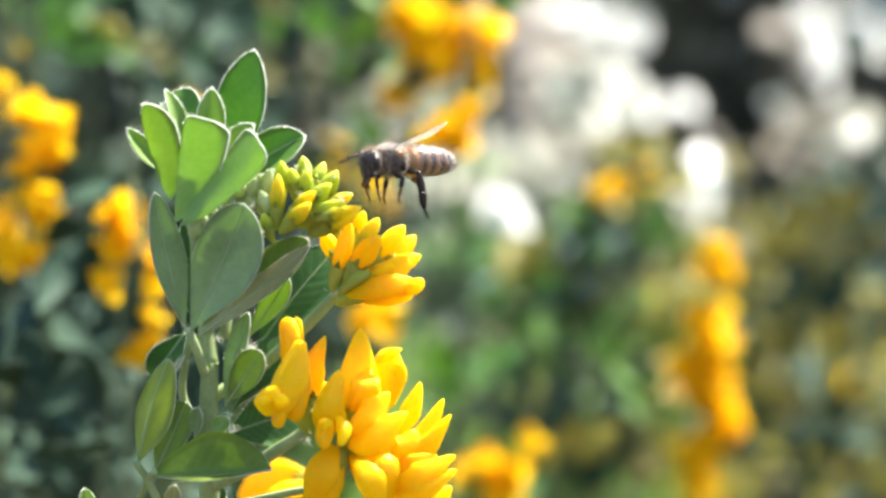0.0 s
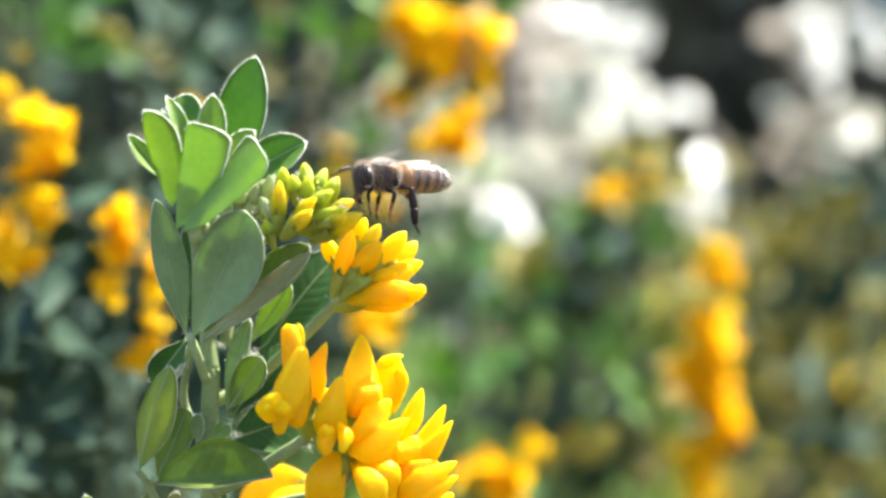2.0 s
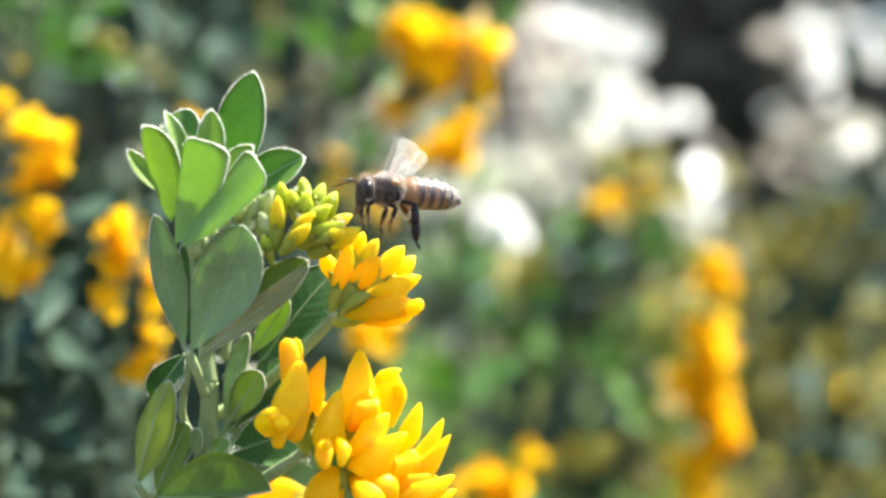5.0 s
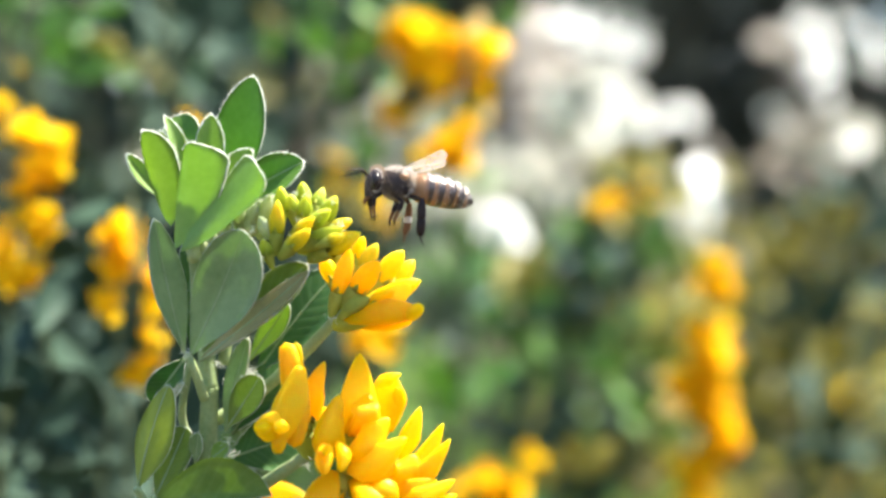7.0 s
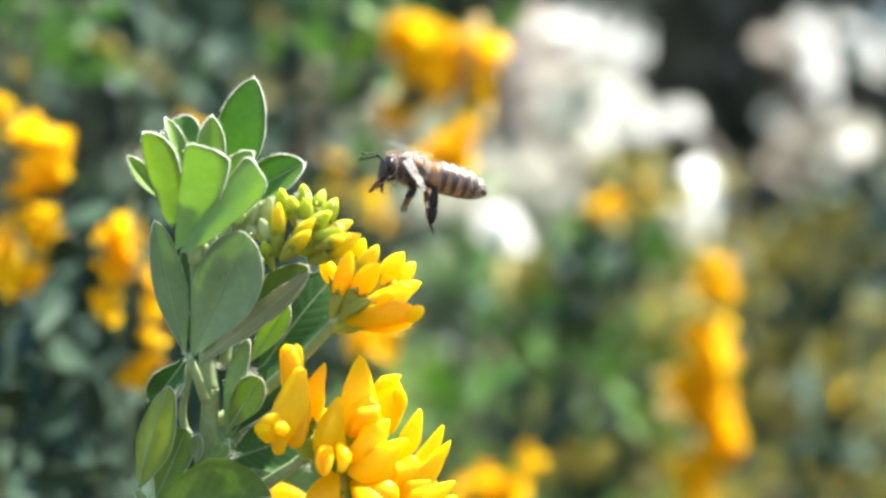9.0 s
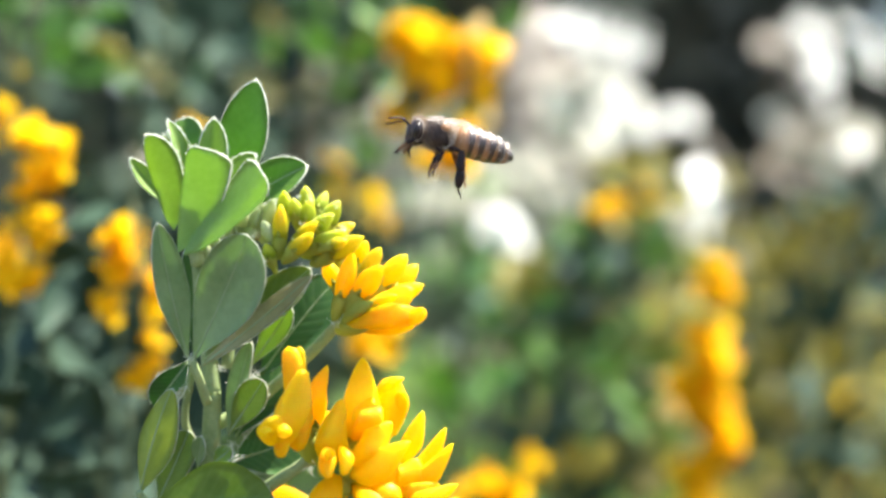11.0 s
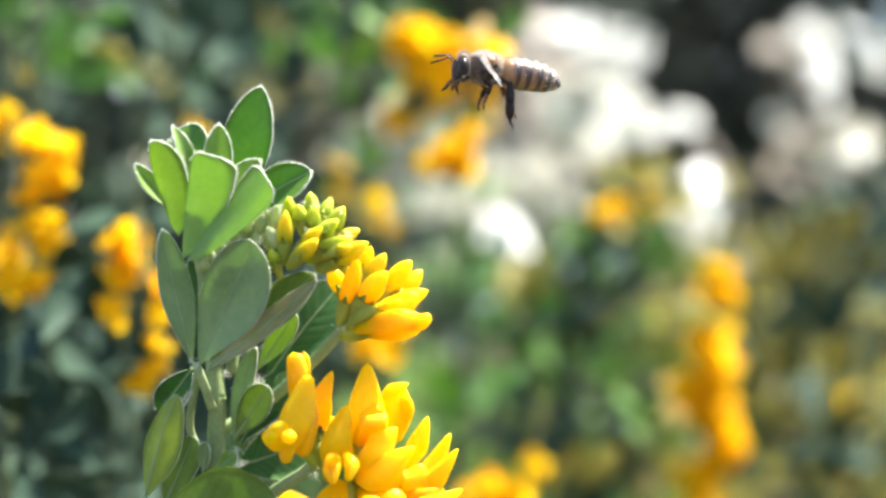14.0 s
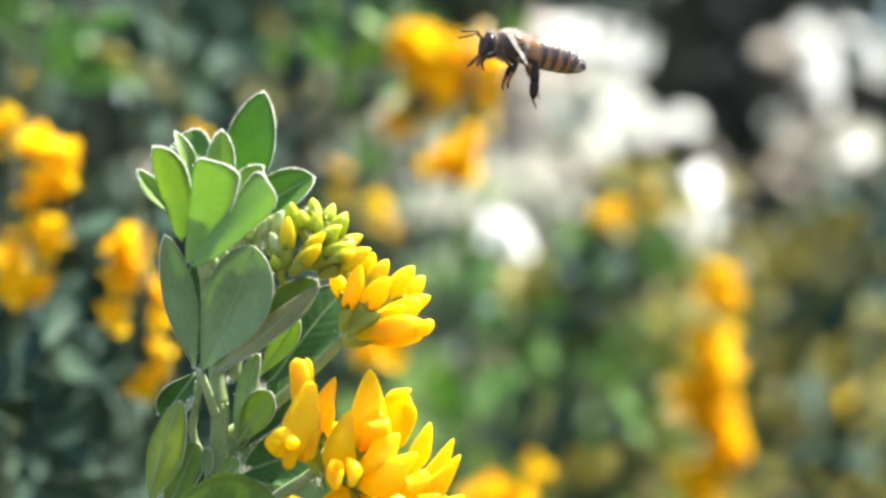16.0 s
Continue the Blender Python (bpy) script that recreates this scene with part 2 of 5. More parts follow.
def blade(base, tip, width, face=(0, -1, 0), fold=20.0, bow=0.06, cup=0.0, thick=0.22, full=0.8, nu=14, nv=6, twist=0.0, ripple=0.02, seed=0, point=0.0, left=1.0, right=1.0, swell=None, sheet=False):
    """A leaf or petal blade: its mesh, the line of its edge and that of its midrib. face: the way its upper side looks; fold: how far the halves rise."""
    B, T = Vector(base), Vector(tip)
    ax = T - B
    L = ax.length
    ax.normalize()
    N = Vector(face) - ax * ax.dot(Vector(face))
    N.normalize()
    S = ax.cross(N)
    peak = 0.45 + 0.3 * full

    def prof(t):
        if t < peak:
            return max(0.04, math.sin(math.pi / 2 * t / peak) ** (swell or 0.8 + 0.6 * full))
        u = (t - peak) / (1 - peak)
        return max(0.03, max(0.0, 1 - u ** (2.2 - 0.9 * point)) ** (0.5 + 0.35 * point))

    rnd = random.Random(seed)
    ph = rnd.uniform(0, 6)

    def spot(t, v):
        w = width / 2 * prof(t) * (left if v < 0 else right)
        a = radians(fold)
        tw = radians(twist) * (t - 0.3)
        s, h = w * v * math.cos(a), w * abs(v) * math.sin(a) + cup * w * v * v + ripple * width * math.sin(ph + t * 9 + v * 2) * abs(v)
        return B + ax * (L * t) + (S * math.cos(tw) + N * math.sin(tw)) * s + N * (h - bow * L * (4 * t * (1 - t) - t * t * 0.6))

    def share(i):
        return 1 - (1 - i / nu) ** 1.5

    pts, uv, faces = [], [], []
    for side in ((0,) if sheet else (0, 1)):
        for i in range(nu + 1):
            for j in range(nv + 1):
                t, v = share(i), -1 + 2 * j / nv
                pts.append(spot(t, v) - N * (thick * side))
                uv.append((v, t))
    m = nv + 1
    half = (nu + 1) * m
    for i in range(nu):
        for j in range(nv):
            q = (i * m + j, i * m + j + 1, (i + 1) * m + j + 1, (i + 1) * m + j)
            faces.append(q)
            if not sheet:
                faces.append(tuple(half + k for k in q[::-1]))
    rim = [i * m for i in range(nu + 1)] + [nu * m + j for j in range(1, m)] + [i * m + nv for i in range(nu - 1, -1, -1)] + [j for j in range(nv - 1, 0, -1)]
    for a, b in zip(rim, rim[1:] + rim[:1]):
        if not sheet:
            faces.append((a, half + a, half + b, b))
    edge = [spot(share(i), -1) - N * thick / 2 for i in range(1, nu + 1)] + [spot(share(i), 1) - N * thick / 2 for i in range(nu, 0, -1)]
    rib = [spot(share(i), 0) + N * 0.06 for i in range(nu + 1)]
    return (pts, faces, uv), edge, rib, N


def leaflet(parent, base, tip, width, mat=None, margin=0.125, hairs=170, vein=True, **k):
    """A leaflet with a pale downy edge and a midrib."""
    mat = mat or LEAF
    data, edge, rib, N = blade(base, tip, width, **k)
    ob = part("leaflet", data, mat, parent)
    if margin:
        if k.get("left", 1) < 0.6:
            edge = edge[len(edge) // 2 - 4:]
        elif k.get("right", 1) < 0.6:
            edge = edge[:len(edge) // 2 + 4]
        line = curve(edge, 2)
        pieces = [tube(line, lambda t: margin * (0.5 + 0.5 * math.sin(math.pi * t)) * (0.85 + 0.3 * math.sin(t * 61) * math.sin(t * 23)), 6)]
        rnd = random.Random(len(ORIGIN))
        mid = (Vector(base) + Vector(tip)) / 2
        for _ in range(hairs):
            t = min(1, max(0, rnd.gauss(0.5, 0.27)))
            c = line[int(t * (len(line) - 1))]
            d = ((c - mid).normalized() + Vector((rnd.uniform(-0.5, 0.5), rnd.uniform(-0.7, 0.7), rnd.uniform(-0.5, 0.5)))).normalized()
            s = d.cross(N).normalized() * 0.035
            h = rnd.uniform(0.15, 0.45)
            pieces.append(([c - s, c + s, c + d * h], [(0, 1, 2)], [0, 0, 1]))
        part("margin", joined(*pieces), MARGIN, ob, "whitish downy edge")
    if vein:
        part("midrib", tube(rib, taper(0.13, 0.05), 5, 0.4), VEIN, ob)
    return ob


def tuft(parent, at, size, count, seed):
    """White down in the angle of a leaf."""
    rnd = random.Random(seed)
    pieces = []
    for _ in range(count):
        c = Vector(at) + Vector((rnd.gauss(0, 1), rnd.gauss(0, 1), rnd.gauss(0, 1))) * size * 0.35
        d = Vector((rnd.gauss(0, 1), rnd.gauss(0, 1) - 0.5, rnd.gauss(0.3, 1))).normalized() * size * rnd.uniform(0.4, 1)
        o = d.orthogonal().normalized() * 0.035
        pieces.append(([c - o, c + o, c + d], [(0, 1, 2)], [0, 0, 1]))
    return part("down_tuft", joined(*pieces), MARGIN, parent, "white downy hairs")


def stalk(parent, points, r0, r1, mat=None, name="stem", steps=8, n=8):
    return part(name, tube(curve(points, steps), taper(r0, r1), n), mat or STEM, parent)


def cup(base, tip, r, share=0.42, teeth=5):
    """The calyx of a flower: a cup round its base that ends in teeth."""
    B, T = Vector(base), Vector(tip)
    d = (T - B).normalized()
    E = B + (T - B) * share
    pieces = [tube(curve([B - d * 1.2, B, E], 4), lambda t: r * (0.3 + 0.78 * min(1, t * 1.3) ** 0.7), 9)]
    s = d.orthogonal().normalized()
    q = d.cross(s)
    for k in range(teeth):
        a = 2 * math.pi * k / teeth
        o = s * math.cos(a) + q * math.sin(a)
        side = d.cross(o)
        root = E + o * r * 1.05
        pieces.append(([root - side * r * 0.5, root + side * r * 0.5, root + d * r * 1.1 + o * 0.1, root - o * 0.15], [(0, 1, 2), (0, 3, 1), (0, 2, 3), (1, 3, 2)], [0.4, 0.4, 1, 0.4]))
    return joined(*pieces)


def bud(parent, base, tip, width, mat=None, sag=0.0, at=0.46, calyx=0.32, end=0.24, fall=1.6):
    """A closed flower: pointed, with a green calyx round its lower part."""
    B, T = Vector(base), Vector(tip)
    mid = (B + T) / 2 + Vector((0, 0, sag))
    n = 16
    pts, faces, uv = tube(curve([B, mid, T], 7), belly(width * 0.5, min(at, 0.62), 0.5, end, fall), n, 0.85)
    pts = [Vector(p) for p in pts]
    turn = 0.9 * len(parent.children)
    for i in range(len(pts) // n):
        ring = pts[i * n:(i + 1) * n]
        centre = sum(ring, Vector()) / n
        for k, p in enumerate(ring):
            pts[i * n + k] = centre + (p - centre) * (1 + 0.08 * math.cos(4 * 6.2832 * k / n + turn))
    ob = part("bud", (pts, faces, uv), mat or BUD, parent)
    if mat in (BUD_GREEN, BUD_YOUNG):
        tuft(ob, T - (T - B) * 0.08, 0.4, 7, int(T.x * 10))
    if calyx:
        part("calyx", cup(base, tip, width * 0.41, calyx), CALYX, ob, "downy green calyx")
    return ob


def petal(name, parent, base, mid, tip, width, flat=0.5, mat=None, at=0.6, wide=(1, 0, 0.3), n=18, end=0.22):
    """A folded petal with a keel, two shallow grooves along it and a narrow tip."""
    pts, faces, uv = tube(curve([base, mid, tip], 9), belly(width * 0.54, min(at, 0.52), 0.35, end, 1.15), n, flat, wide)
    pts = [Vector(p) for p in pts]
    turn = 0.7 * len(parent.children)
    for i in range(len(pts) // n):
        ring = pts[i * n:(i + 1) * n]
        mid_point = sum(ring, Vector()) / n
        for k, p in enumerate(ring):
            pts[i * n + k] = mid_point + (p - mid_point) * (1 + 0.10 * math.cos(3 * 6.2832 * k / n + turn) + 0.03 * math.sin(5 * 6.2832 * k / n + 0.4 * i))
    return part(name, (pts, faces, uv), mat or PETAL, parent)


def flower(parent, base, into, r):
    """The calyx and stalk of an open flower, to which its petals are added."""
    return part("flower", cup(base, into, r, 0.8), CALYX, parent)


# ---- ground ----
SOIL = material("dark_soil", (0.025, 0.021, 0.014), (0.07, 0.058, 0.036), 0.95, 6, bump=0.8, fine=60)
g = 60000.0
gp, gf, gu = [], [], []
steps = [-60000, -20000, -6000, -2000, -800, 0, 300, 700, 1200, 2000, 4000, 9000, 25000, 60000]
for i, y in enumerate(steps):
    for j, x in enumerate(steps):
        gp.append((x, y, 18 * math.sin(x * 0.004) * math.cos(y * 0.005) - 18))
        gu.append(0)
for i in range(len(steps) - 1):
    for j in range(len(steps) - 1):
        a = i * len(steps) + j
        gf.append((a, a + 1, a + len(steps) + 1, a + len(steps)))
tagged(part("ground", (gp, gf, gu), SOIL), "dark brown soil with dry litter under shrubs", "ground", kind="structure")


# ---- the flowering shrub in front ----
def main_branch():
    b = thing("flowering_branch", -40, 160, 0, "leafy branch with yellow pea flowers and downy grey-green leaflets", "plant")
    # stems
    stalk(b, [(-40, 160, -15), (-44, 120, 260), (-36, 60, 520), (-29, 14, 700), (-26.9, 6, 766.1)], 4.0, 1.25, name="stem", steps=8, n=10)
    stalk(b, [(-26.9, 6, 765.5), (-26.8, 3, 779.4), (-26.5, 2, 787.2)], 1.2, 0.98, steps=8, n=10)
    stalk(b, [(-26.5, 2, 786.6), (-27.2, 3, 793.6), (-27.9, 3, 799.4), (-28.3, 3, 802.6)], 1.05, 0.8)
    stalk(b, [(-26.9, 0, 786.0), (-27.8, -2, 789.3), (-28.6, -2, 791.2)], 0.6, 0.45, name="petiole")
    stalk(b, [(-28.8, 4, 780.6), (-29.8, 3, 783.9), (-28.9, 1, 788.5), (-28.4, 0, 790.5)], 0.5, 0.4, name="petiole")
    stalk(b, [(-31.8, 0, 770.7), (-33.2, -1, 774.0), (-34.4, -2, 776.1)], 0.5, 0.42, name="petiole")
    stalk(b, [(-35.2, 4, 770.3), (-33.3, 0, 773.9), (-32.1, -4, 775.2)], 0.4, 0.4, name="petiole")
    stalk(b, [(-25.1, 3, 789.7), (-23.6, 4, 798.1), (-20.3, 3, 802.0), (-15.6, 1, 803.6)], 0.7, 0.5, name="flower_stalk")
    stalk(b, [(-26.2, 4, 783.2), (-21.1, 5, 786.4), (-15.7, 2, 791.1), (-11.7, 0, 795.3)], 0.8, 0.65, name="flower_stalk")
    stalk(b, [(-11.9, 0, 795.0), (-9.2, 0, 798.2), (-6.0, 1, 799.1)], 0.6, 0.3, name="flower_stalk")
    stalk(b, [(-26.5, 4, 772.9), (-22.2, 3, 774.9), (-17.5, 0, 778.1), (-14.3, 0, 780.0), (-10.5, 2, 780.5)], 0.85, 0.6, name="flower_stalk")
    stalk(b, [(-22.9, 4, 770.9), (-17.0, 2, 772.4), (-11.8, 2, 773.7), (-9.3, 2, 777.6)], 0.5, 0.4, name="flower_stalk")
    # young rosette at the top
    leaflet(b, (-24.4, 6, 808.9), (-21.8, 4, 822.7), 6.2, LEAF_FRESH, vein=False, face=(-0.25, -1, 0.1), fold=14, bow=-0.03, full=0.42, point=0.55, seed=1)
    leaflet(b, (-30.0, -2, 803.0), (-27.7, -5, 814.7), 8.6, LEAF_PALE, vein=False, face=(-0.1, -1, 0.15), fold=-14, bow=0.03, full=1.4, left=0.24, swell=0.6, seed=2, margin=0.17)
    leaflet(b, (-29.2, -3, 802.7), (-19.7, -7, 811.2), 7.0, LEAF_PALE, vein=False, face=(-0.3, -0.9, 0.35), fold=-16, bow=0.04, full=1.4, right=0.44, left=1.2, swell=0.6, seed=3, margin=0.15)
    leaflet(b, (-30.7, 0, 805.5), (-33.2, -4, 816.1), 5.3, LEAF, vein=False, face=(-0.1, -1, 0.1), fold=-14, bow=0.04, full=0.62, point=0.25, left=0.4, swell=0.5, seed=4, margin=0.16)
    leaflet(b, (-30.8, 2, 806.1), (-32.0, 1, 816.3), 3.3, LEAF, vein=False, face=(0.3, -1, 0.1), fold=20, bow=0.03, full=0.6, point=0.3, left=0.4, seed=32)
    leaflet(b, (-32.2, 3, 808.8), (-36.1, 4, 813.7), 2.4, LEAF, vein=False, face=(0.1, -0.8, 0.6), fold=30, bow=0.05, full=0.4, point=0.6, seed=5)
    leaflet(b, (-30.0, 2, 809.1), (-31.2, 2, 818.1), 2.6, LEAF, vein=False, face=(0.6, -0.7, 0.2), fold=30, bow=-0.1, full=0.5, point=0.4, seed=6)
    leaflet(b, (-28.5, 5, 810.5), (-30.4, 6, 818.6), 4.8, LEAF_FRESH, vein=False, face=(-0.2, -1, 0), fold=16, bow=-0.12, full=0.6, seed=7)
    leaflet(b, (-26.7, 0, 809.6), (-26.1, 0, 818.1), 3.7, LEAF, vein=False, face=(0.25, -1, 0.2), fold=30, bow=0.0, full=0.45, point=0.5, seed=8)
    leaflet(b, (-25.2, 1, 809.7), (-21.6, 1, 814.1), 3.0, LEAF, vein=False, face=(-0.3, -1, 0.3), fold=25, bow=-0.03, full=0.5, point=0.3, seed=9)
    leaflet(b, (-24.1, 4, 808.0), (-15.9, 2, 812.9), 5.2, LEAF_FRESH, face=(-0.2, -1, 0.4), fold=22, bow=-0.05, full=0.5, point=0.15, seed=10)
    # grey-green leaf below it
    leaflet(b, (-29.1, 0, 791.1), (-32.3, -3, 806.2), 4.3, LEAF_BLUE, face=(0.5, -1, 0), fold=24, bow=0.04, full=0.35, point=0.4, seed=11, margin=0.07, hairs=24)
    leaflet(b, (-28.2, -2, 791.0), (-21.7, -6, 804.9), 8.0, LEAF_BLUE, face=(-0.1, -1, 0.1), fold=20, bow=0.05, full=0.55, left=0.86, right=1.16, seed=12, nu=20, nv=8, margin=0.07, hairs=24)
    leaflet(b, (-27.2, -4, 790.3), (-14.8, -4, 800.3), 2.6, LEAF_UNDER, face=(0.15, -0.9, 0.5), fold=14, bow=0.03, full=0.35, point=0.5, seed=13, margin=0.07, hairs=24)
    leaflet(b, (-27.3, 1, 790.8), (-15.3, 0, 801.1), 5.0, LEAF_MID, face=(-0.3, -1, 0.3), fold=12, bow=0.0, full=0.7, point=0.3, seed=14, margin=0.07, hairs=24)
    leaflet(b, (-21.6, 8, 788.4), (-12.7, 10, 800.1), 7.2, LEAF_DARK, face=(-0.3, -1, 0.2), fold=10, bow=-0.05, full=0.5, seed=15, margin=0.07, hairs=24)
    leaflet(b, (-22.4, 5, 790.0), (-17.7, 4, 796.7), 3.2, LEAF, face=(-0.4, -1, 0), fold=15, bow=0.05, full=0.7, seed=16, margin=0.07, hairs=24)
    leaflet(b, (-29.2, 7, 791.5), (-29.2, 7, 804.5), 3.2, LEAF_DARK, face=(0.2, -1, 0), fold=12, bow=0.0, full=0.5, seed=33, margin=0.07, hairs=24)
    # leaves along the stem
    leaflet(b, (-24.8, 3, 782.0), (-22.2, 2, 792.7), 2.9, LEAF_BLUE, face=(-0.6, -1, 0), fold=25, bow=-0.02, full=0.45, seed=17, margin=0.07, hairs=24)
    leaflet(b, (-24.5, 1, 782.5), (-20.5, -1, 788.5), 3.9, LEAF_MID, face=(-0.3, -1, 0.1), fold=15, bow=0.02, full=0.7, seed=18, margin=0.07, hairs=24)
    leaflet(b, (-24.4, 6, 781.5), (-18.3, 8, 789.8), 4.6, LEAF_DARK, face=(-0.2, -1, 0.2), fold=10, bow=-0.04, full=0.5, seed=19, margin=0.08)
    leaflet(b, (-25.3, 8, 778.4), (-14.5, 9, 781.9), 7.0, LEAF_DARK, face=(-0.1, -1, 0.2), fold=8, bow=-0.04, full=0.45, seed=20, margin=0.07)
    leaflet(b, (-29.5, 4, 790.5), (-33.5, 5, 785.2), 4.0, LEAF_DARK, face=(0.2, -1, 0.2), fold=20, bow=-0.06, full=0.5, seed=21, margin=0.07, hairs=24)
    leaflet(b, (-34.3, -1, 776.1), (-30.8, -3, 787.6), 5.0, LEAF_OLD, face=(-0.5, -1, 0.0), fold=-20, bow=-0.04, full=0.2, point=0.4, seed=22, margin=0.07, hairs=24)
    leaflet(b, (-31.5, 1, 782.1), (-29.7, 0, 787.8), 1.5, LEAF_UNDER, face=(-0.8, -0.7, 0.4), fold=20, bow=-0.1, full=0.5, seed=23, margin=0.07, hairs=24)
    leaflet(b, (-32.5, -3, 774.7), (-19.0, -5, 775.4), 9.6, LEAF_MID, face=(0.03, -0.72, 0.69), fold=46, bow=0.03, full=0.25, point=0.3, seed=24, nu=20, nv=8, margin=0.07, hairs=24)
    leaflet(b, (-32.7, 2, 774.7), (-29.3, 3, 782.5), 4.4, LEAF_MID, face=(-0.3, -1, 0.1), fold=15, bow=0.02, full=0.5, seed=25, margin=0.07, hairs=24)
    leaflet(b, (-28.2, 2, 778.5), (-27.7, 1, 782.0), 2.0, LEAF_BLUE, face=(-0.4, -1, 0.2), fold=25, bow=0.02, full=0.6, seed=26, margin=0.07, hairs=24)
    leaflet(b, (-26.4, 1, 778.9), (-24.3, 1, 780.7), 2.2, LEAF, face=(0.1, -0.8, 0.6), fold=20, bow=0.0, full=0.5, seed=27, margin=0.07, hairs=24)
    leaflet(b, (-39.8, 4, 766.4), (-41.0, 3, 772.6), 2.4, LEAF, face=(0.3, -1, 0.2), fold=30, bow=0.0, full=0.5, seed=28, margin=0.07, hairs=24)
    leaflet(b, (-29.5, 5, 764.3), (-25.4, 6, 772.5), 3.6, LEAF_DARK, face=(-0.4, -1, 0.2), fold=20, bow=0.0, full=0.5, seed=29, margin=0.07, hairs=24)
    leaflet(b, (-31.2, 3, 766.5), (-30.6, 3, 773.0), 2.6, LEAF_UNDER, face=(-0.4, -1, 0.2), fold=20, bow=0.0, full=0.5, seed=30, margin=0.07, hairs=24)
    for i, at in enumerate([(-24.1, -1, 781.3), (-21.7, 0, 789.1), (-24.5, -1, 804.2), (-26.3, 0, 803.1), (-23.8, -1, 779.7), (-21.9, -1, 806.4), (-20.9, -1, 808.3), (-11.6, -3, 805.1), (-13.8, -3, 801.8), (-28.6, -3, 791.1), (-12.2, -3, 795.0), (-15.1, -3, 778.6), (-29.7, 0, 787.3), (-25.5, 1, 789.8)]):
        tuft(b, at, 0.8, 26, 100 + i)
    for i, at in enumerate([(-15.0, -4, 809.0), (-12.1, -3, 808.1), (-16.4, -4, 809.1), (-13.7, -5, 806.6), (-15.9, -5, 806.0), (-11.3, -5, 805.7), (-18.8, -4, 808.5), (-16.8, -5, 804.1), (-19.6, -5, 805.7), (-21.0, -5, 804.8)]):
        tuft(b, at, 0.6, 16, 140 + i)
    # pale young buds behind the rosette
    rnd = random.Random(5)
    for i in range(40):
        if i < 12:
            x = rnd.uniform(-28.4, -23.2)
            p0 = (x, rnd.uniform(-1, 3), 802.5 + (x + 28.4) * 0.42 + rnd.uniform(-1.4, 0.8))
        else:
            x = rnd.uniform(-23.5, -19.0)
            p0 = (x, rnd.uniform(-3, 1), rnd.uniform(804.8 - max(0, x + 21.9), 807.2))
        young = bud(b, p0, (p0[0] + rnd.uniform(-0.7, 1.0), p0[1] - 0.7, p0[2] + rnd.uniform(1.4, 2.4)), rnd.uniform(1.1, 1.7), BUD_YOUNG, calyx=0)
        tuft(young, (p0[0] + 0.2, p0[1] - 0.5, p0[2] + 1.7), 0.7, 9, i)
    # upper raceme, still in bud
    bud(b, (-18.5, -4, 803.3), (-18.2, -5, 808.3), 2.0, BUD, calyx=0.28)
    bud(b, (-18.0, -1, 806.8), (-18.1, -2, 809.9), 1.8, BUD_GREEN, calyx=0.28)
    bud(b, (-16.6, -3, 806.5), (-16.9, -4, 809.0), 1.7, BUD_GREEN, calyx=0.28)
    bud(b, (-15.5, 0, 807.4), (-15.8, 0, 810.5), 1.8, BUD_GREEN, calyx=0.28)
    bud(b, (-15.7, -3, 805.7), (-15.0, -4, 808.8), 1.8, BUD_GREEN, calyx=0.28)
    bud(b, (-14.7, 0, 806.8), (-13.4, 1, 809.9), 1.7, BUD_GREEN, calyx=0.28)
    bud(b, (-13.8, -1, 805.5), (-11.8, -2, 808.8), 2.1, BUD_GREEN, calyx=0.28)
    bud(b, (-14.9, -4, 805.4), (-12.3, -5, 807.2), 1.8, BUD_GREEN, calyx=0.28)
    bud(b, (-16.8, -4, 803.9), (-14.1, -6, 806.4), 1.8, BUD, calyx=0.28)
    bud(b, (-17.3, -5, 802.5), (-14.5, -7, 805.1), 2.0, BUD, calyx=0.28)
    bud(b, (-12.8, -1, 804.9), (-10.1, -1, 806.2), 1.5, BUD, calyx=0.28)
    bud(b, (-15.0, -4, 803.3), (-10.9, -6, 805.2), 2.3, BUD_GREEN, calyx=0.28)
    bud(b, (-14.0, -3, 802.1), (-9.0, -5, 804.7), 2.4, BUD, calyx=0.28)
    bud(b, (-16.1, -2, 802.6), (-12.6, -3, 802.7), 1.4, CALYX, calyx=0)
    bud(b, (-19.8, -3, 806.3), (-19.2, -4, 808.9), 1.4, BUD_YOUNG, calyx=0)
    bud(b, (-21.2, -2, 805.7), (-20.4, -3, 808.4), 1.5, BUD_YOUNG, calyx=0)
    bud(b, (-22.3, -1, 806.6), (-22.3, -2, 808.6), 1.3, BUD_YOUNG, calyx=0)
    bud(b, (-19.1, -4, 804.1), (-20.3, -5, 806.5), 1.5, BUD_YOUNG, calyx=0)
    bud(b, (-19.2, -4, 801.7), (-19.9, -5, 804.0), 1.5, BUD_GREEN, calyx=0.28)
    bud(b, (-18.9, -3, 802.3), (-18.2, -4, 804.3), 1.4, BUD_YOUNG, calyx=0)
    bud(b, (-11.8, -2, 801.8), (-13.3, -3, 804.0), 1.5, BUD, calyx=0.28)
    bud(b, (-13.0, -6, 803.5), (-10.7, -7, 804.3), 1.5, BUD, calyx=0.28)
    # middle raceme, half open
    bud(b, (-11.7, 1, 798.2), (-13.7, 1, 802.1), 2.0, PETAL, at=0.6, calyx=0.3, end=0.28, fall=1.7)
    bud(b, (-12.1, -3, 796.4), (-10.2, -4, 802.9), 2.0, PETAL_DEEP, at=0.6, calyx=0.25, end=0.28, fall=1.7)
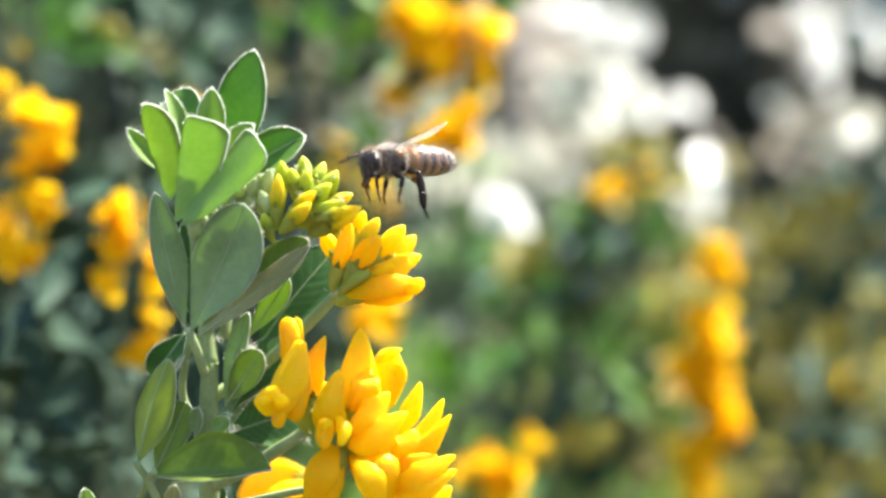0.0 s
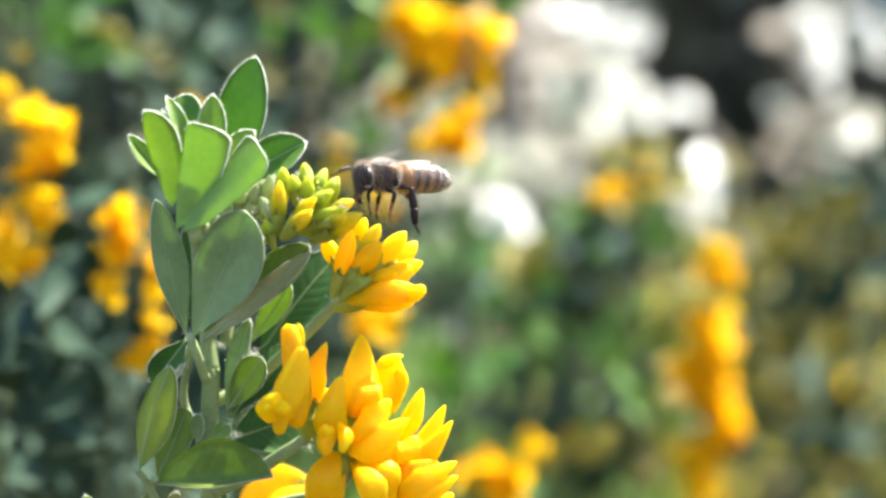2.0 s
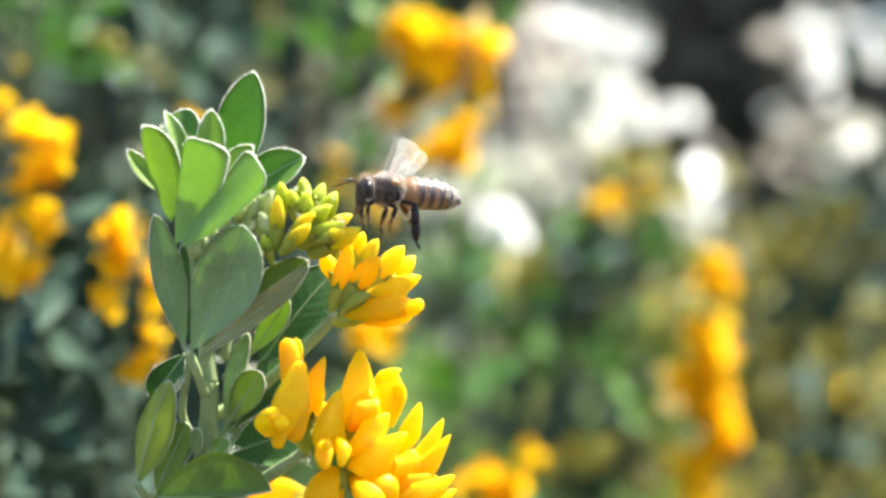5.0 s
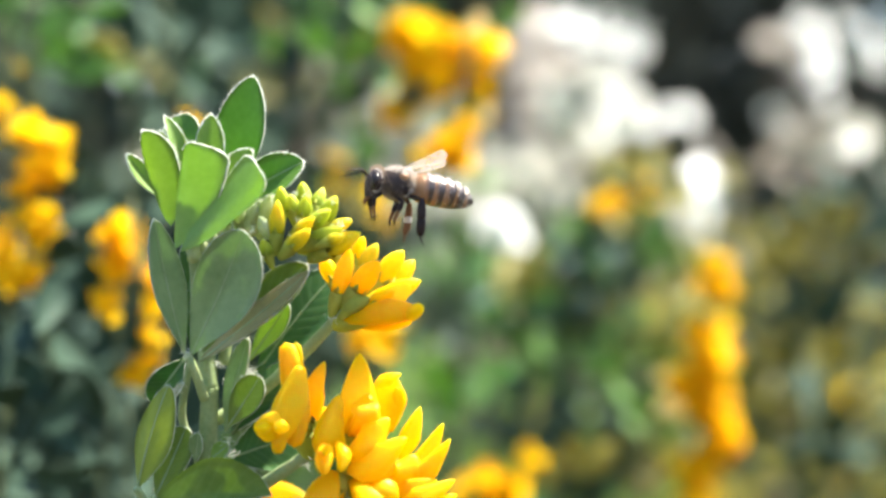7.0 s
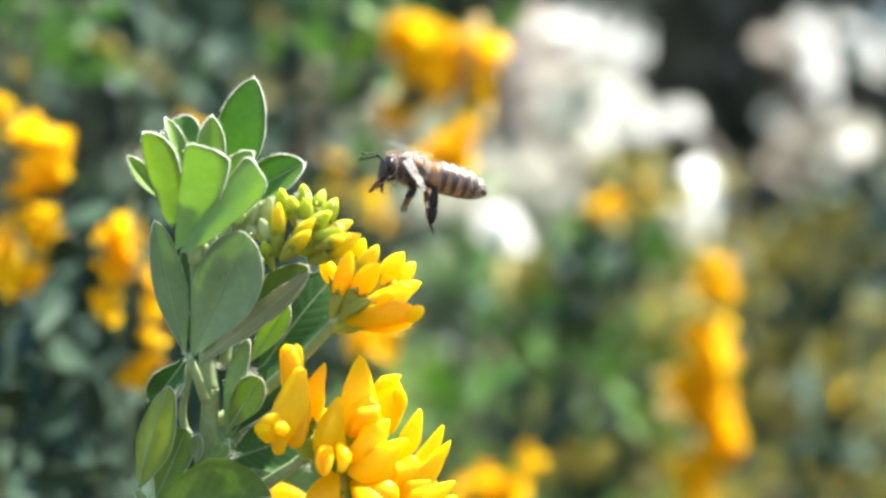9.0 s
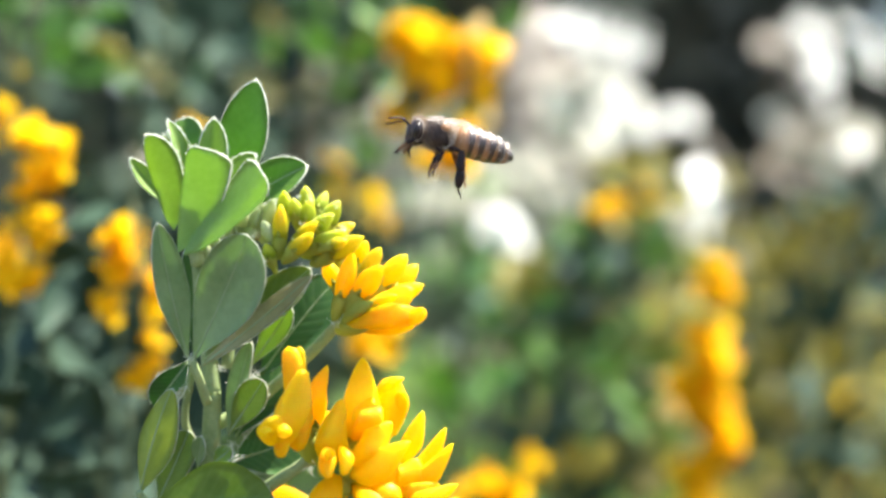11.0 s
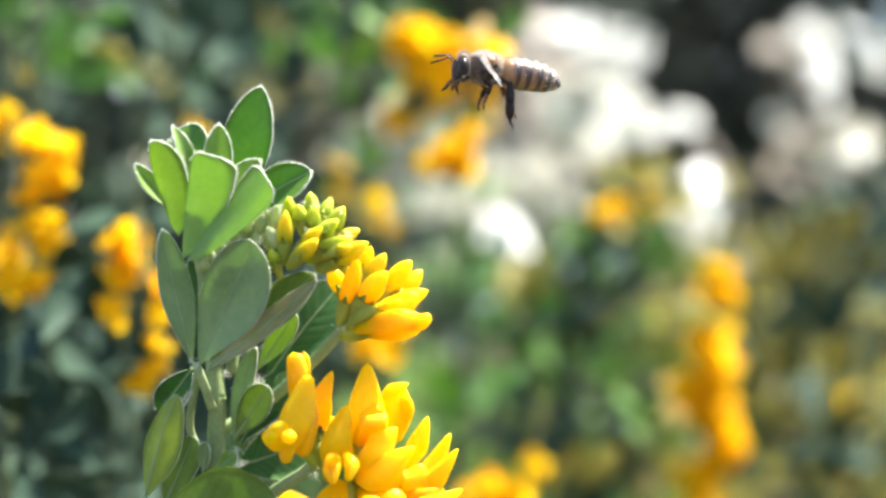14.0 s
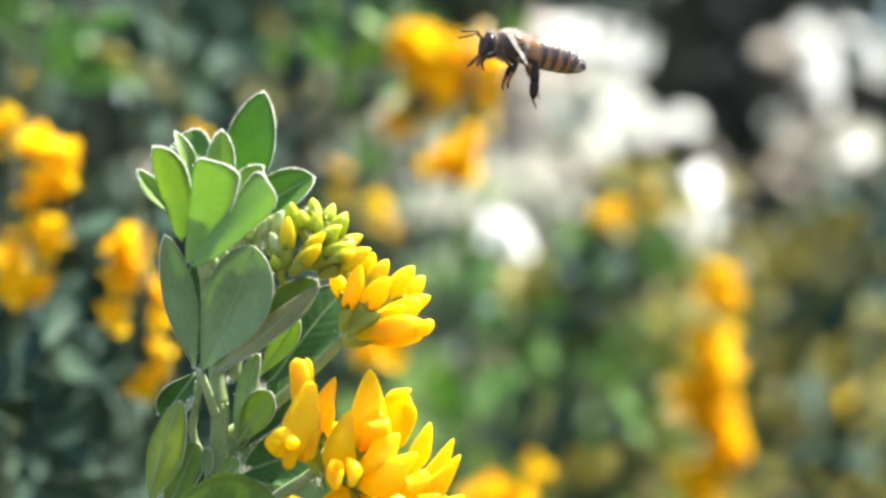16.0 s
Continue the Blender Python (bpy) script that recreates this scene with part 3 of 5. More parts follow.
    bud(b, (-10.3, 1, 800.7), (-8.9, 1, 804.3), 1.5, PETAL, at=0.6, calyx=0.3, end=0.28, fall=1.7)
    bud(b, (-9.7, -1, 799.6), (-7.2, -2, 803.5), 1.7, BUD, at=0.6, calyx=0.3, end=0.28, fall=1.7)
    bud(b, (-10.6, -3, 797.0), (-7.0, -5, 801.5), 2.4, PETAL_DEEP, at=0.6, calyx=0.3, end=0.28, fall=1.7)
    bud(b, (-8.2, 0, 798.2), (-4.3, 0, 802.7), 2.4, PETAL, at=0.6, calyx=0.25, end=0.28, fall=1.7)
    bud(b, (-6.6, 1, 797.5), (-3.1, 2, 801.6), 2.2, PETAL, at=0.6, calyx=0.25, end=0.28, fall=1.7)
    bud(b, (-9.1, -3, 796.2), (-5.3, -5, 798.2), 1.8, PETAL, at=0.6, calyx=0.4, end=0.28, fall=1.7)
    bud(b, (-9.2, 0, 796.2), (-2.4, 0, 799.3), 2.3, PETAL, at=0.6, calyx=0.3, end=0.28, fall=1.7)
    bud(b, (-11.3, -3, 795.1), (-9.0, -5, 797.6), 1.5, CALYX, at=0.6, calyx=0, end=0.28, fall=1.7)
    bud(b, (-10.8, -4, 795.7), (-8.0, -5, 797.5), 1.4, CALYX, at=0.6, calyx=0, end=0.28, fall=1.7)
    bud(b, (-11.1, -1, 800.1), (-11.9, -1, 798.2), 1.3, PETAL, at=0.6, calyx=0.3, end=0.28, fall=1.7)
    f = flower(b, (-11.2, -2, 794.5), (-8.4, -3, 795.7), 1.2)
    petal("standard_petal", f, (-10.9, -2, 795.0), (-6.5, -4, 796.8), (-3.5, -4, 798.9), 3.1, 0.45, PETAL, wide=(0.2, 0.1, 1), at=0.65, end=0.5)
    petal("wing_petal", f, (-10.9, -3, 794.9), (-5.9, -6, 795.8), (-2.8, -5, 795.8), 2.6, 0.5, PETAL_DEEP, wide=(0, 0, 1), at=0.75, end=0.6)
    petal("petal_lobe", f, (-5.3, -5, 795.4), (-3.3, -6, 795.8), (-2.1, -6, 796.6), 1.6, 0.7, PETAL, wide=(0, 0, 1), at=0.6, end=0.6)
    petal("keel", f, (-10.8, -1, 794.6), (-6.5, -2, 794.6), (-3.3, -2, 794.8), 1.8, 0.7, PETAL_DEEP, wide=(0, 0, 1), at=0.7, end=0.5)
    # lower raceme, in full flower
    f = flower(b, (-15.0, -1, 780.2), (-15.9, -2, 782.7), 1.3)
    petal("standard_petal", f, (-16.5, -3, 783.7), (-16.9, -3, 788.7), (-17.6, -2, 792.4), 2.5, 0.6, PETAL_DEEP, at=0.5, wide=(1, -0.3, 0), end=0.75)
    petal("standard_petal", f, (-16.5, -2, 784.2), (-16.4, -2, 788.7), (-16.4, -2, 792.5), 1.7, 0.7, PETAL, at=0.5, wide=(1, -0.3, 0), end=0.7)
    petal("wing_petal", f, (-15.8, -4, 789.7), (-16.9, -6, 785.7), (-18.5, -7, 781.6), 3.4, 0.6, PETAL, at=0.8, wide=(1, 0, 0.3), end=0.75)
    petal("wing_petal", f, (-15.9, -3, 789.3), (-16.0, -5, 784.4), (-16.4, -6, 780.9), 2.4, 0.6, PETAL_DEEP, at=0.7, wide=(1, 0, 0.2), end=0.7)
    petal("wing_petal", f, (-17.5, -5, 784.4), (-18.9, -7, 783.5), (-20.3, -7, 782.3), 2.9, 0.7, PETAL, at=0.7, wide=(0.4, 0, 1), end=0.75)
    petal("keel", f, (-17.4, -6, 783.6), (-17.9, -7, 781.7), (-18.2, -7, 780.3), 1.6, 0.7, PETAL_DEEP, at=0.6, end=0.6)
    petal("petal_lobe", f, (-18.9, -8, 783.2), (-19.5, -9, 783.3), (-20.2, -9, 783.2), 1.3, 0.9, PETAL, at=0.5, wide=(0, 0, 1), end=0.7)
    petal("petal_lobe", f, (-17.0, -8, 783.2), (-17.6, -9, 783.4), (-18.4, -9, 783.3), 1.5, 0.9, PETAL, at=0.5, wide=(0, 0, 1), end=0.7)
    f = flower(b, (-14.3, 0, 781.2), (-14.4, -1, 784.2), 1.0)
    petal("standard_petal", f, (-14.7, -1, 783.0), (-14.6, -2, 786.8), (-13.2, -2, 790.3), 2.5, 0.6, PETAL_DEEP, at=0.45)
    petal("wing_petal", f, (-14.2, 0, 783.1), (-13.5, 0, 784.4), (-12.9, 0, 784.9), 1.2, 0.6, PETAL, at=0.6)
    f = flower(b, (-13.4, -3, 778.9), (-12.7, -4, 781.2), 1.2)
    petal("standard_petal", f, (-13.1, -4, 779.3), (-12.6, -5, 782.8), (-11.5, -4, 786.6), 3.5, 0.55, PETAL, at=0.35, end=0.3)
    petal("wing_petal", f, (-13.0, -5, 781.6), (-13.1, -7, 779.9), (-12.9, -8, 778.1), 1.9, 0.7, PETAL_DEEP, at=0.6, end=0.5)
    petal("wing_petal", f, (-11.8, -5, 781.6), (-10.9, -7, 780.3), (-11.2, -8, 778.4), 1.6, 0.7, PETAL, at=0.6, end=0.5)
    petal("petal_lobe", f, (-12.4, -7, 781.1), (-12.7, -8, 780.8), (-13.0, -8, 780.1), 1.2, 0.8, PETAL, at=0.5)
    f = flower(b, (-10.8, 0, 780.6), (-9.9, -1, 783.2), 1.3)
    petal("standard_petal", f, (-9.9, -1, 781.5), (-9.6, -2, 786.1), (-9.3, -1, 791.1), 4.6, 0.5, PETAL, at=0.32, end=0.28)
    petal("wing_petal", f, (-10.2, -3, 782.1), (-8.4, -5, 784.4), (-7.3, -4, 785.9), 2.7, 0.6, PETAL_DEEP, at=0.6)
    petal("wing_petal", f, (-10.3, -2, 782.7), (-9.0, -4, 784.7), (-8.1, -3, 786.8), 2.6, 0.6, PETAL, at=0.6)
    f = flower(b, (-8.6, 3, 780.1), (-7.5, 2, 782.7), 1.3)
    petal("standard_petal", f, (-7.3, 2, 781.4), (-6.5, 1, 785.7), (-6.2, 0, 788.8), 3.8, 0.5, PETAL, at=0.55, end=0.5)
    petal("wing_petal", f, (-6.0, 2, 782.1), (-5.2, 1, 785.7), (-5.0, 0, 787.3), 2.0, 0.6, PETAL, at=0.6, end=0.4)
    petal("petal_lobe", f, (-7.4, 0, 787.3), (-6.0, -1, 788.2), (-4.6, -1, 788.8), 1.2, 0.7, PETAL, at=0.6, wide=(0, 0, 1))
    f = flower(b, (-10.9, -2, 777.9), (-9.1, -3, 779.6), 1.4)
    petal("standard_petal", f, (-10.9, -2, 779.5), (-8.4, -5, 781.3), (-5.9, -5, 784.1), 3.8, 0.55, PETAL, at=0.6, wide=(0.5, 0, 1))
    petal("wing_petal", f, (-10.5, -3, 778.3), (-7.7, -6, 779.2), (-3.9, -6, 782.0), 3.6, 0.55, PETAL, at=0.62, wide=(0.5, 0, 1))
    petal("wing_petal", f, (-10.5, -1, 777.7), (-7.2, -3, 778.0), (-5.3, -3, 779.9), 2.8, 0.6, PETAL_DEEP, at=0.6, wide=(0.5, 0, 1))
    f = flower(b, (-6.7, 1, 777.3), (-5.0, 0, 779.0), 1.3)
    petal("standard_petal", f, (-5.1, 1, 778.9), (-3.8, 0, 781.6), (-2.5, 0, 785.0), 2.3, 0.6, PETAL, at=0.55)
    petal("wing_petal", f, (-5.7, -1, 777.2), (-4.0, -2, 777.9), (-3.1, -2, 779.8), 3.6, 0.6, PETAL, at=0.6)
    petal("wing_petal", f, (-5.0, 0, 776.3), (-2.5, -1, 778.5), (0.1, -1, 783.2), 2.5, 0.6, PETAL, at=0.55)
    petal("keel", f, (-4.6, -1, 776.2), (-1.8, -2, 777.9), (0.9, -2, 781.5), 2.2, 0.6, PETAL, at=0.6)
    f = flower(b, (-7.9, 0, 773.9), (-6.0, -1, 775.0), 1.4)
    petal("standard_petal", f, (-6.6, -1, 774.7), (-3.7, -3, 775.5), (-0.6, -3, 777.0), 3.0, 0.6, PETAL_DEEP, at=0.6, wide=(0.3, 0, 1))
    petal("wing_petal", f, (-5.9, -2, 774.1), (-2.8, -4, 774.6), (1.4, -3, 777.0), 3.0, 0.6, PETAL, at=0.6, wide=(0.3, 0, 1))
    petal("wing_petal", f, (-5.9, -2, 773.2), (-2.4, -4, 773.4), (1.6, -3, 775.4), 2.8, 0.6, PETAL, at=0.7, wide=(0.3, 0, 1))
    petal("keel", f, (-5.4, 0, 771.4), (-1.5, -1, 771.5), (1.0, -1, 773.3), 3.0, 0.6, PETAL, at=0.65, wide=(0.3, 0, 1))
    f = flower(b, (-11.6, -3, 777.1), (-12.1, -4, 775.6), 1.2)
    petal("standard_petal", f, (-12.2, -4, 778.1), (-13.6, -6, 775.1), (-14.8, -5, 770.4), 3.6, 0.5, PETAL_DEEP, at=0.6)
    petal("wing_petal", f, (-11.6, -3, 777.4), (-12.4, -5, 773.8), (-12.8, -4, 769.9), 2.4, 0.6, PETAL_DEEP, at=0.6)
    f = flower(b, (-10.3, -1, 777.2), (-9.2, -2, 775.7), 1.2)
    petal("standard_petal", f, (-10.1, -2, 777.3), (-8.1, -5, 774.4), (-7.0, -4, 769.9), 3.2, 0.55, PETAL, at=0.55)
    petal("wing_petal", f, (-8.5, -2, 777.6), (-6.5, -4, 775.6), (-5.9, -3, 771.7), 3.0, 0.6, PETAL, at=0.5)
    petal("wing_petal", f, (-6.6, -1, 772.1), (-4.4, -2, 771.0), (-2.5, -2, 769.4), 3.4, 0.6, PETAL, at=0.5)
    # a flower half hidden below the leaf
    f = flower(b, (-16.2, 32, 770.6), (-18.4, 33, 770.5), 1.3)
    petal("standard_petal", f, (-17.2, 32, 770.9), (-22.0, 34, 770.3), (-26.4, 36, 768.0), 4.8, 0.5, PETAL_DEEP, at=0.6, wide=(0, 0, 1))
    petal("wing_petal", f, (-17.0, 31, 770.3), (-20.6, 30, 768.4), (-23.6, 30, 766.0), 3.2, 0.5, PETAL, at=0.6, wide=(0, 0, 1))
    return b


main_branch()

# ---- the shrubs behind ----
FAR_LEAF = material("leaf_behind", (0.09, 0.19, 0.06), (0.20, 0.33, 0.105), 0.5, 60, 0.45, (0.32, 0.52, 0.09), per_piece=0.4)
FAR_OLIVE = material("olive_leaf_behind", (0.20, 0.19, 0.055), (0.33, 0.305, 0.09), 0.5, 60, 0.42, (0.50, 0.45, 0.08), per_piece=0.3)
# shade among the leaves behind is put into this dark colour
FAR_SHADED = material("shaded_leaf_behind", (0.022, 0.048, 0.032), (0.052, 0.09, 0.058), 0.65, 60, 0.15, per_piece=0.5, spec=0.12)
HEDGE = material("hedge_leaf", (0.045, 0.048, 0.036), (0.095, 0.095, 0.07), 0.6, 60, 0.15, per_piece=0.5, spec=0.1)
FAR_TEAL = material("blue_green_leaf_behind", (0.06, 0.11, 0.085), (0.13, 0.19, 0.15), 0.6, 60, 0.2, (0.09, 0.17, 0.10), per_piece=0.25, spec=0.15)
FAR_GREY = material("grey_leaf_behind", (0.44, 0.45, 0.37), (0.62, 0.62, 0.53), 0.5, 60, 0.6, per_piece=0.3)
# pale colour for added leaves and heads that imitate blurred highlights
FAR_PALE_SPOT = material("pale_spot_behind", (0.44, 0.40, 0.35), (0.64, 0.59, 0.52), 0.5, 60, 0.6, per_piece=0.25)
FAR_MINT = material("light_green_leaf_behind", (0.18, 0.31, 0.16), (0.31, 0.46, 0.26), 0.5, 60, 0.45, (0.36, 0.56, 0.25), per_piece=0.3)
# white for petals that stand in for blown-out highlights behind
WHITE = material("white_bright_spot", (0.80, 0.82, 0.78), (0.92, 0.93, 0.90), 0.45, 80, 0.78, per_piece=0.12)


def free(ob):
    """Takes a model out of the picture once its mesh has been shared out."""
    bpy.data.objects.remove(ob)


def unit_leaf(mat, name="leaflet"):
    data = blade((0, 0, 0), (0, 0, 14), 7.5, (0, -1, 0), 18, 0.06, nu=5, nv=2, thick=0.3)[0]
    ob = part(name, data, mat, None, hinge=(0, 0, 0))
    me = ob.data
    free(ob)
    return me


def unit_flower(mat):
    data = joined(blade((0, 0, 0), (0, 1.2, 11), 8.5, (0, -1, 0.2), 16, -0.1, cup=0.2, nu=5, nv=4, sheet=True)[0],
                  blade((0.5, 0, 1), (1.8, -7, 5.5), 4.6, (0.9, -0.2, 0.5), 12, 0.08, nu=4, nv=4, sheet=True)[0],
                  blade((-0.5, 0, 1), (-1.8, -7, 5.5), 4.6, (-0.9, -0.2, 0.5), 12, 0.08, nu=4, nv=4, sheet=True)[0],
                  tube(curve([(0, 0, 0), (0, -2, 2.5), (0, -5, 3.5)], 3), belly(1.1, 0.6), 6, 0.7))
    ob = part("flower", data, mat, None, hinge=(0, 0, 0))
    me = ob.data
    free(ob)
    return me


UNIT = {k: unit_leaf(m) for k, m in (("green", FAR_LEAF), ("olive", FAR_OLIVE), ("dark", FAR_SHADED), ("grey", FAR_GREY), ("teal", FAR_TEAL), ("dry", FAR_PALE_SPOT), ("mint", FAR_MINT))}
FLOWER = unit_flower(PETAL_FAR)
FLOWER_FADED = unit_flower(PETAL_FADED)
FLOWER_GLINT = unit_flower(WHITE)


def put(me, name, parent, at, direction, size, spin):
    ob = new(name, me)
    ob.parent = parent
    q = Vector(direction).to_track_quat("Z", "Y").to_matrix().to_4x4() @ pose(0, 0, 0, 0, 0, spin)
    ob.matrix_local = Matrix.Translation((Vector(at) - ORIGIN[parent]) * MM) @ q @ Matrix.Scale(size, 4)
    return ob


def side_branch(top, low, leaves, size=1.0, kind="green", seed=0, leaf_spread=14.0, label="blurred leafy green branch"):
    """A leafy branch behind: a stem from the ground, and leaflets between `low` and `top`."""
    rnd = random.Random(seed)
    T, L = Vector(top), Vector(low)
    foot = Vector((L.x + rnd.uniform(-220, 220), L.y + rnd.uniform(10, 90), 0))
    b = thing("leafy_branch", foot.x, foot.y, 0, label, "plant", "branches behind")
    line = curve([foot + Vector((0, 0, -15)), (foot + L) / 2 + Vector((rnd.uniform(-15, 15), 20, 0)), L - (T - L).normalized() * 30, L, T], 5)
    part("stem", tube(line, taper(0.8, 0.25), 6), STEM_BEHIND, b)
    for i in range(leaves):
        c = L.lerp(T, rnd.uniform(-0.2, 1.0))
        a = rnd.uniform(0, 6.283)
        out = Vector((math.cos(a), math.sin(a), rnd.uniform(0.1, 1.2)))
        put(UNIT[kind], "leaflet", b, c + out * rnd.uniform(0.1, 1) * leaf_spread, out, size * rnd.uniform(0.7, 1.25), rnd.uniform(0, 360))
    return b


def sprig(y, blooms, seed, kind="green", leaves=0, model=None, label="blurred leafy branch with yellow pea flowers"):
    """A branch behind at depth y with single flowers; blooms: place across, height, half size and how many flowers stand there."""
    rnd = random.Random(seed)
    x0, z0 = sum(b[0] for b in blooms) / len(blooms), min(b[1] for b in blooms)
    x1, z1 = max(blooms, key=lambda b: b[1])[:2]
    foot = Vector((x0 + rnd.uniform(-180, 180), y + rnd.uniform(20, 90), 0))
    b = thing("flowering_branch", foot.x, foot.y, 0, label, "plant", "branches behind")
    low, top = Vector((x0, y + 3, z0 - 4)), Vector((x1, y + 3, z1))
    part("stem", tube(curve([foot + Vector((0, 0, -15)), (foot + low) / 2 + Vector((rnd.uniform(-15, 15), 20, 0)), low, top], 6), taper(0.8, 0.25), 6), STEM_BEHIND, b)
    for x, z, r, n in blooms:
        c = Vector((x, y, z))
        for _ in range(n + (n > 1)):
            a = rnd.uniform(0, 6.283)
            out = Vector((math.cos(a), rnd.uniform(-0.8, 0.2), math.sin(a))).normalized()
            put(model or FLOWER, "flower", b, c - out * r * 0.75 + Vector((0, rnd.uniform(-1, 1) * r * 0.5, 0)), out, r * rnd.uniform(1.45, 1.7) / 9, rnd.uniform(0, 360))
        share = 0.0 if z1 == z0 else (z - z0) / (z1 - z0)
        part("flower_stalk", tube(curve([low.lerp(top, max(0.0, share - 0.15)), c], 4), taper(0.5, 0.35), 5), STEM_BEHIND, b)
    for _ in range(leaves):
        c = low.lerp(top, rnd.uniform(-0.6, 1.0))
        a = rnd.uniform(0, 6.283)
        out = Vector((math.cos(a), math.sin(a), rnd.uniform(0.1, 1.2)))
        put(UNIT[kind], "leaflet", b, c + out * rnd.uniform(1, 9), out, rnd.uniform(0.6, 1.0), rnd.uniform(0, 360))
    return b


# branches with yellow flowers
sprig(150, [(-79.3, 828.4, 3.2, 2), (-80.1, 823.8, 1.9, 1), (-73.3, 823.8, 3.5, 2), (-69.7, 822.8, 3.1, 2)], 1, leaves=3, kind="dark")
sprig(150, [(-71.8, 815.7, 4.5, 2), (-75.3, 813.2, 2.9, 2), (-72.8, 809.4, 3.5, 2), (-71.3, 805.4, 2.9, 2), (-71.8, 798.6, 2.4, 2), (-74.8, 800.1, 3.7, 2)], 2, leaves=3, kind="dark")
sprig(155, [(-78.9, 804.7, 3.8, 2), (-78.1, 799.1, 3.4, 2), (-80.1, 808.3, 2.4, 1)], 3, leaves=4, kind="dark")
sprig(140, [(-56.0, 806.0, 3.7, 3), (-57.7, 801.1, 3.2, 3), (-55.3, 801.6, 3.2, 3), (-58.5, 795.2, 2.6, 2), (-57.5, 792.2, 1.8, 1)], 4)
sprig(134, [(-50.6, 797.7, 2.7, 2), (-50.6, 793.5, 2.5, 2), (-49.4, 788.5, 2.3, 2), (-50.6, 784.8, 2.3, 2), (-53.5, 782.2, 2.7, 3)], 5)
sprig(300, [(-7.5, 856.8, 5.0, 4), (-11.3, 854.7, 3.6, 3), (-1.7, 852.4, 5.0, 4), (-3.3, 845.5, 5.6, 4), (-6.4, 848.8, 4.4, 3), (-8.6, 840.2, 5.2, 3), (-11.3, 837.2, 4.0, 3)], 6, leaves=2)
sprig(300, [(9.1, 851.3, 5.9, 4), (13.5, 852.6, 3.6, 3), (9.1, 844.6, 4.1, 3), (1.1, 855.4, 4.0, 3), (4.3, 849.2, 3.6, 3)], 7, leaves=2)
sprig(262, [(2.3, 827.8, 4.1, 3), (5.9, 831.5, 2.8, 2), (-2.1, 825.9, 4.0, 2), (4.0, 823.0, 3.2, 2), (-4.1, 821.8, 1.9, 1)], 8)
sprig(330, [(-28.5, 828.5, 4.4, 1), (-29.7, 824.6, 2.9, 1), (-26.5, 822.0, 3.5, 1)], 9, leaves=4)
sprig(330, [(-18.8, 816.2, 4.4, 1), (-14.8, 813.0, 2.9, 1)], 10, leaves=5, kind="olive")
sprig(200, [(-13.1, 787.0, 5.0, 2), (-16.3, 784.2, 3.2, 1), (-9.5, 787.9, 2.5, 1)], 11, leaves=4, kind="olive")
sprig(370, [(46.8, 817.3, 4.0, 3), (42.6, 816.0, 2.5, 2), (58.5, 816.5, 2.5, 1), (56.9, 823.5, 2.2, 1)], 12, leaves=6, kind="olive")
sprig(352, [(73.1, 800.2, 4.2, 2), (73.7, 793.8, 5.1, 3), (68.9, 796.2, 3.6, 1), (76.7, 795.3, 2.7, 1), (67.4, 782.6, 3.9, 3), (73.4, 782.0, 4.5, 3), (73.4, 775.1, 5.4, 3), (68.3, 777.2, 4.2, 3)], 13, leaves=2)
sprig(352, [(63.6, 767.7, 4.5, 2), (72.2, 766.9, 5.4, 3), (70.4, 762.1, 5.4, 3), (73.1, 757.6, 5.1, 3), (74.3, 753.6, 5.4, 4), (73.7, 749.7, 3.6, 2), (68.9, 745.5, 5.1, 3), (64.9, 745.8, 3.9, 2), (68.3, 736.4, 5.4, 2), (64.9, 738.2, 3.9, 1), (67.7, 769.9, 4.2, 2), (66.8, 762.7, 3.6, 2)], 14, leaves=3)
sprig(356, [(61.4, 761.5, 3.3, 2), (54.1, 743.1, 4.0, 1), (60.2, 769.7, 2.7, 1)], 15, leaves=4, kind="olive", model=FLOWER_FADED, label="blurred leafy branch with faded cream flowers")
sprig(240, [(10.6, 752.0, 5.2, 3), (6.3, 750.1, 3.9, 2), (14.5, 753.0, 4.4, 3), (13.1, 748.1, 4.7, 3), (8.1, 755.7, 3.2, 1)], 16, leaves=6)
sprig(260, [(20.6, 755.8, 3.6, 1), (23.3, 753.7, 3.1, 1), (19.4, 758.1, 2.3, 1)], 17, leaves=6, kind="olive")
sprig(520, [(139.9, 752.0, 6.6, 1), (144.1, 749.7, 4.2, 1), (138.0, 730.8, 4.6, 1), (140.3, 726.6, 3.5, 1)], 18, leaves=10, kind="olive")
sprig(260, [(-87.1, 851.4, 2.3, 1), (-96.7, 846.0, 2.1, 1)], 19, leaves=3)
sprig(200, [(-49.4, 829.7, 1.7, 1), (-51.2, 831.2, 1.1, 1)], 20, leaves=2, kind="dark")
sprig(300, [(8.8, 857.1, 3.5, 1), (11.6, 835.8, 2.7, 1)], 21, model=FLOWER_FADED, label="blurred branch with faded cream flowers")
# white petals added in place of one very bright glint
sprig(600, [(22.9, 811.0, 9.0, 7), (22.5, 807.5, 6.5, 4)], 22, model=FLOWER_GLINT, label="blurred thin stem with white petals standing for a glint")
# leafy branches between them
side_branch((-89.3, 240, 851.9), (-91.7, 240, 838.3), 6, kind="green", seed=40, leaf_spread=12)
side_branch((-71.0, 300, 845.7), (-72.4, 300, 833.3), 12, kind="dark", seed=42, leaf_spread=20)
side_branch((-22.0, 360, 858.3), (-25.1, 360, 833.8), 16, kind="green", seed=43, leaf_spread=24)
side_branch((-6.8, 370, 840.6), (-13.1, 370, 818.8), 10, kind="green", seed=44, leaf_spread=24)
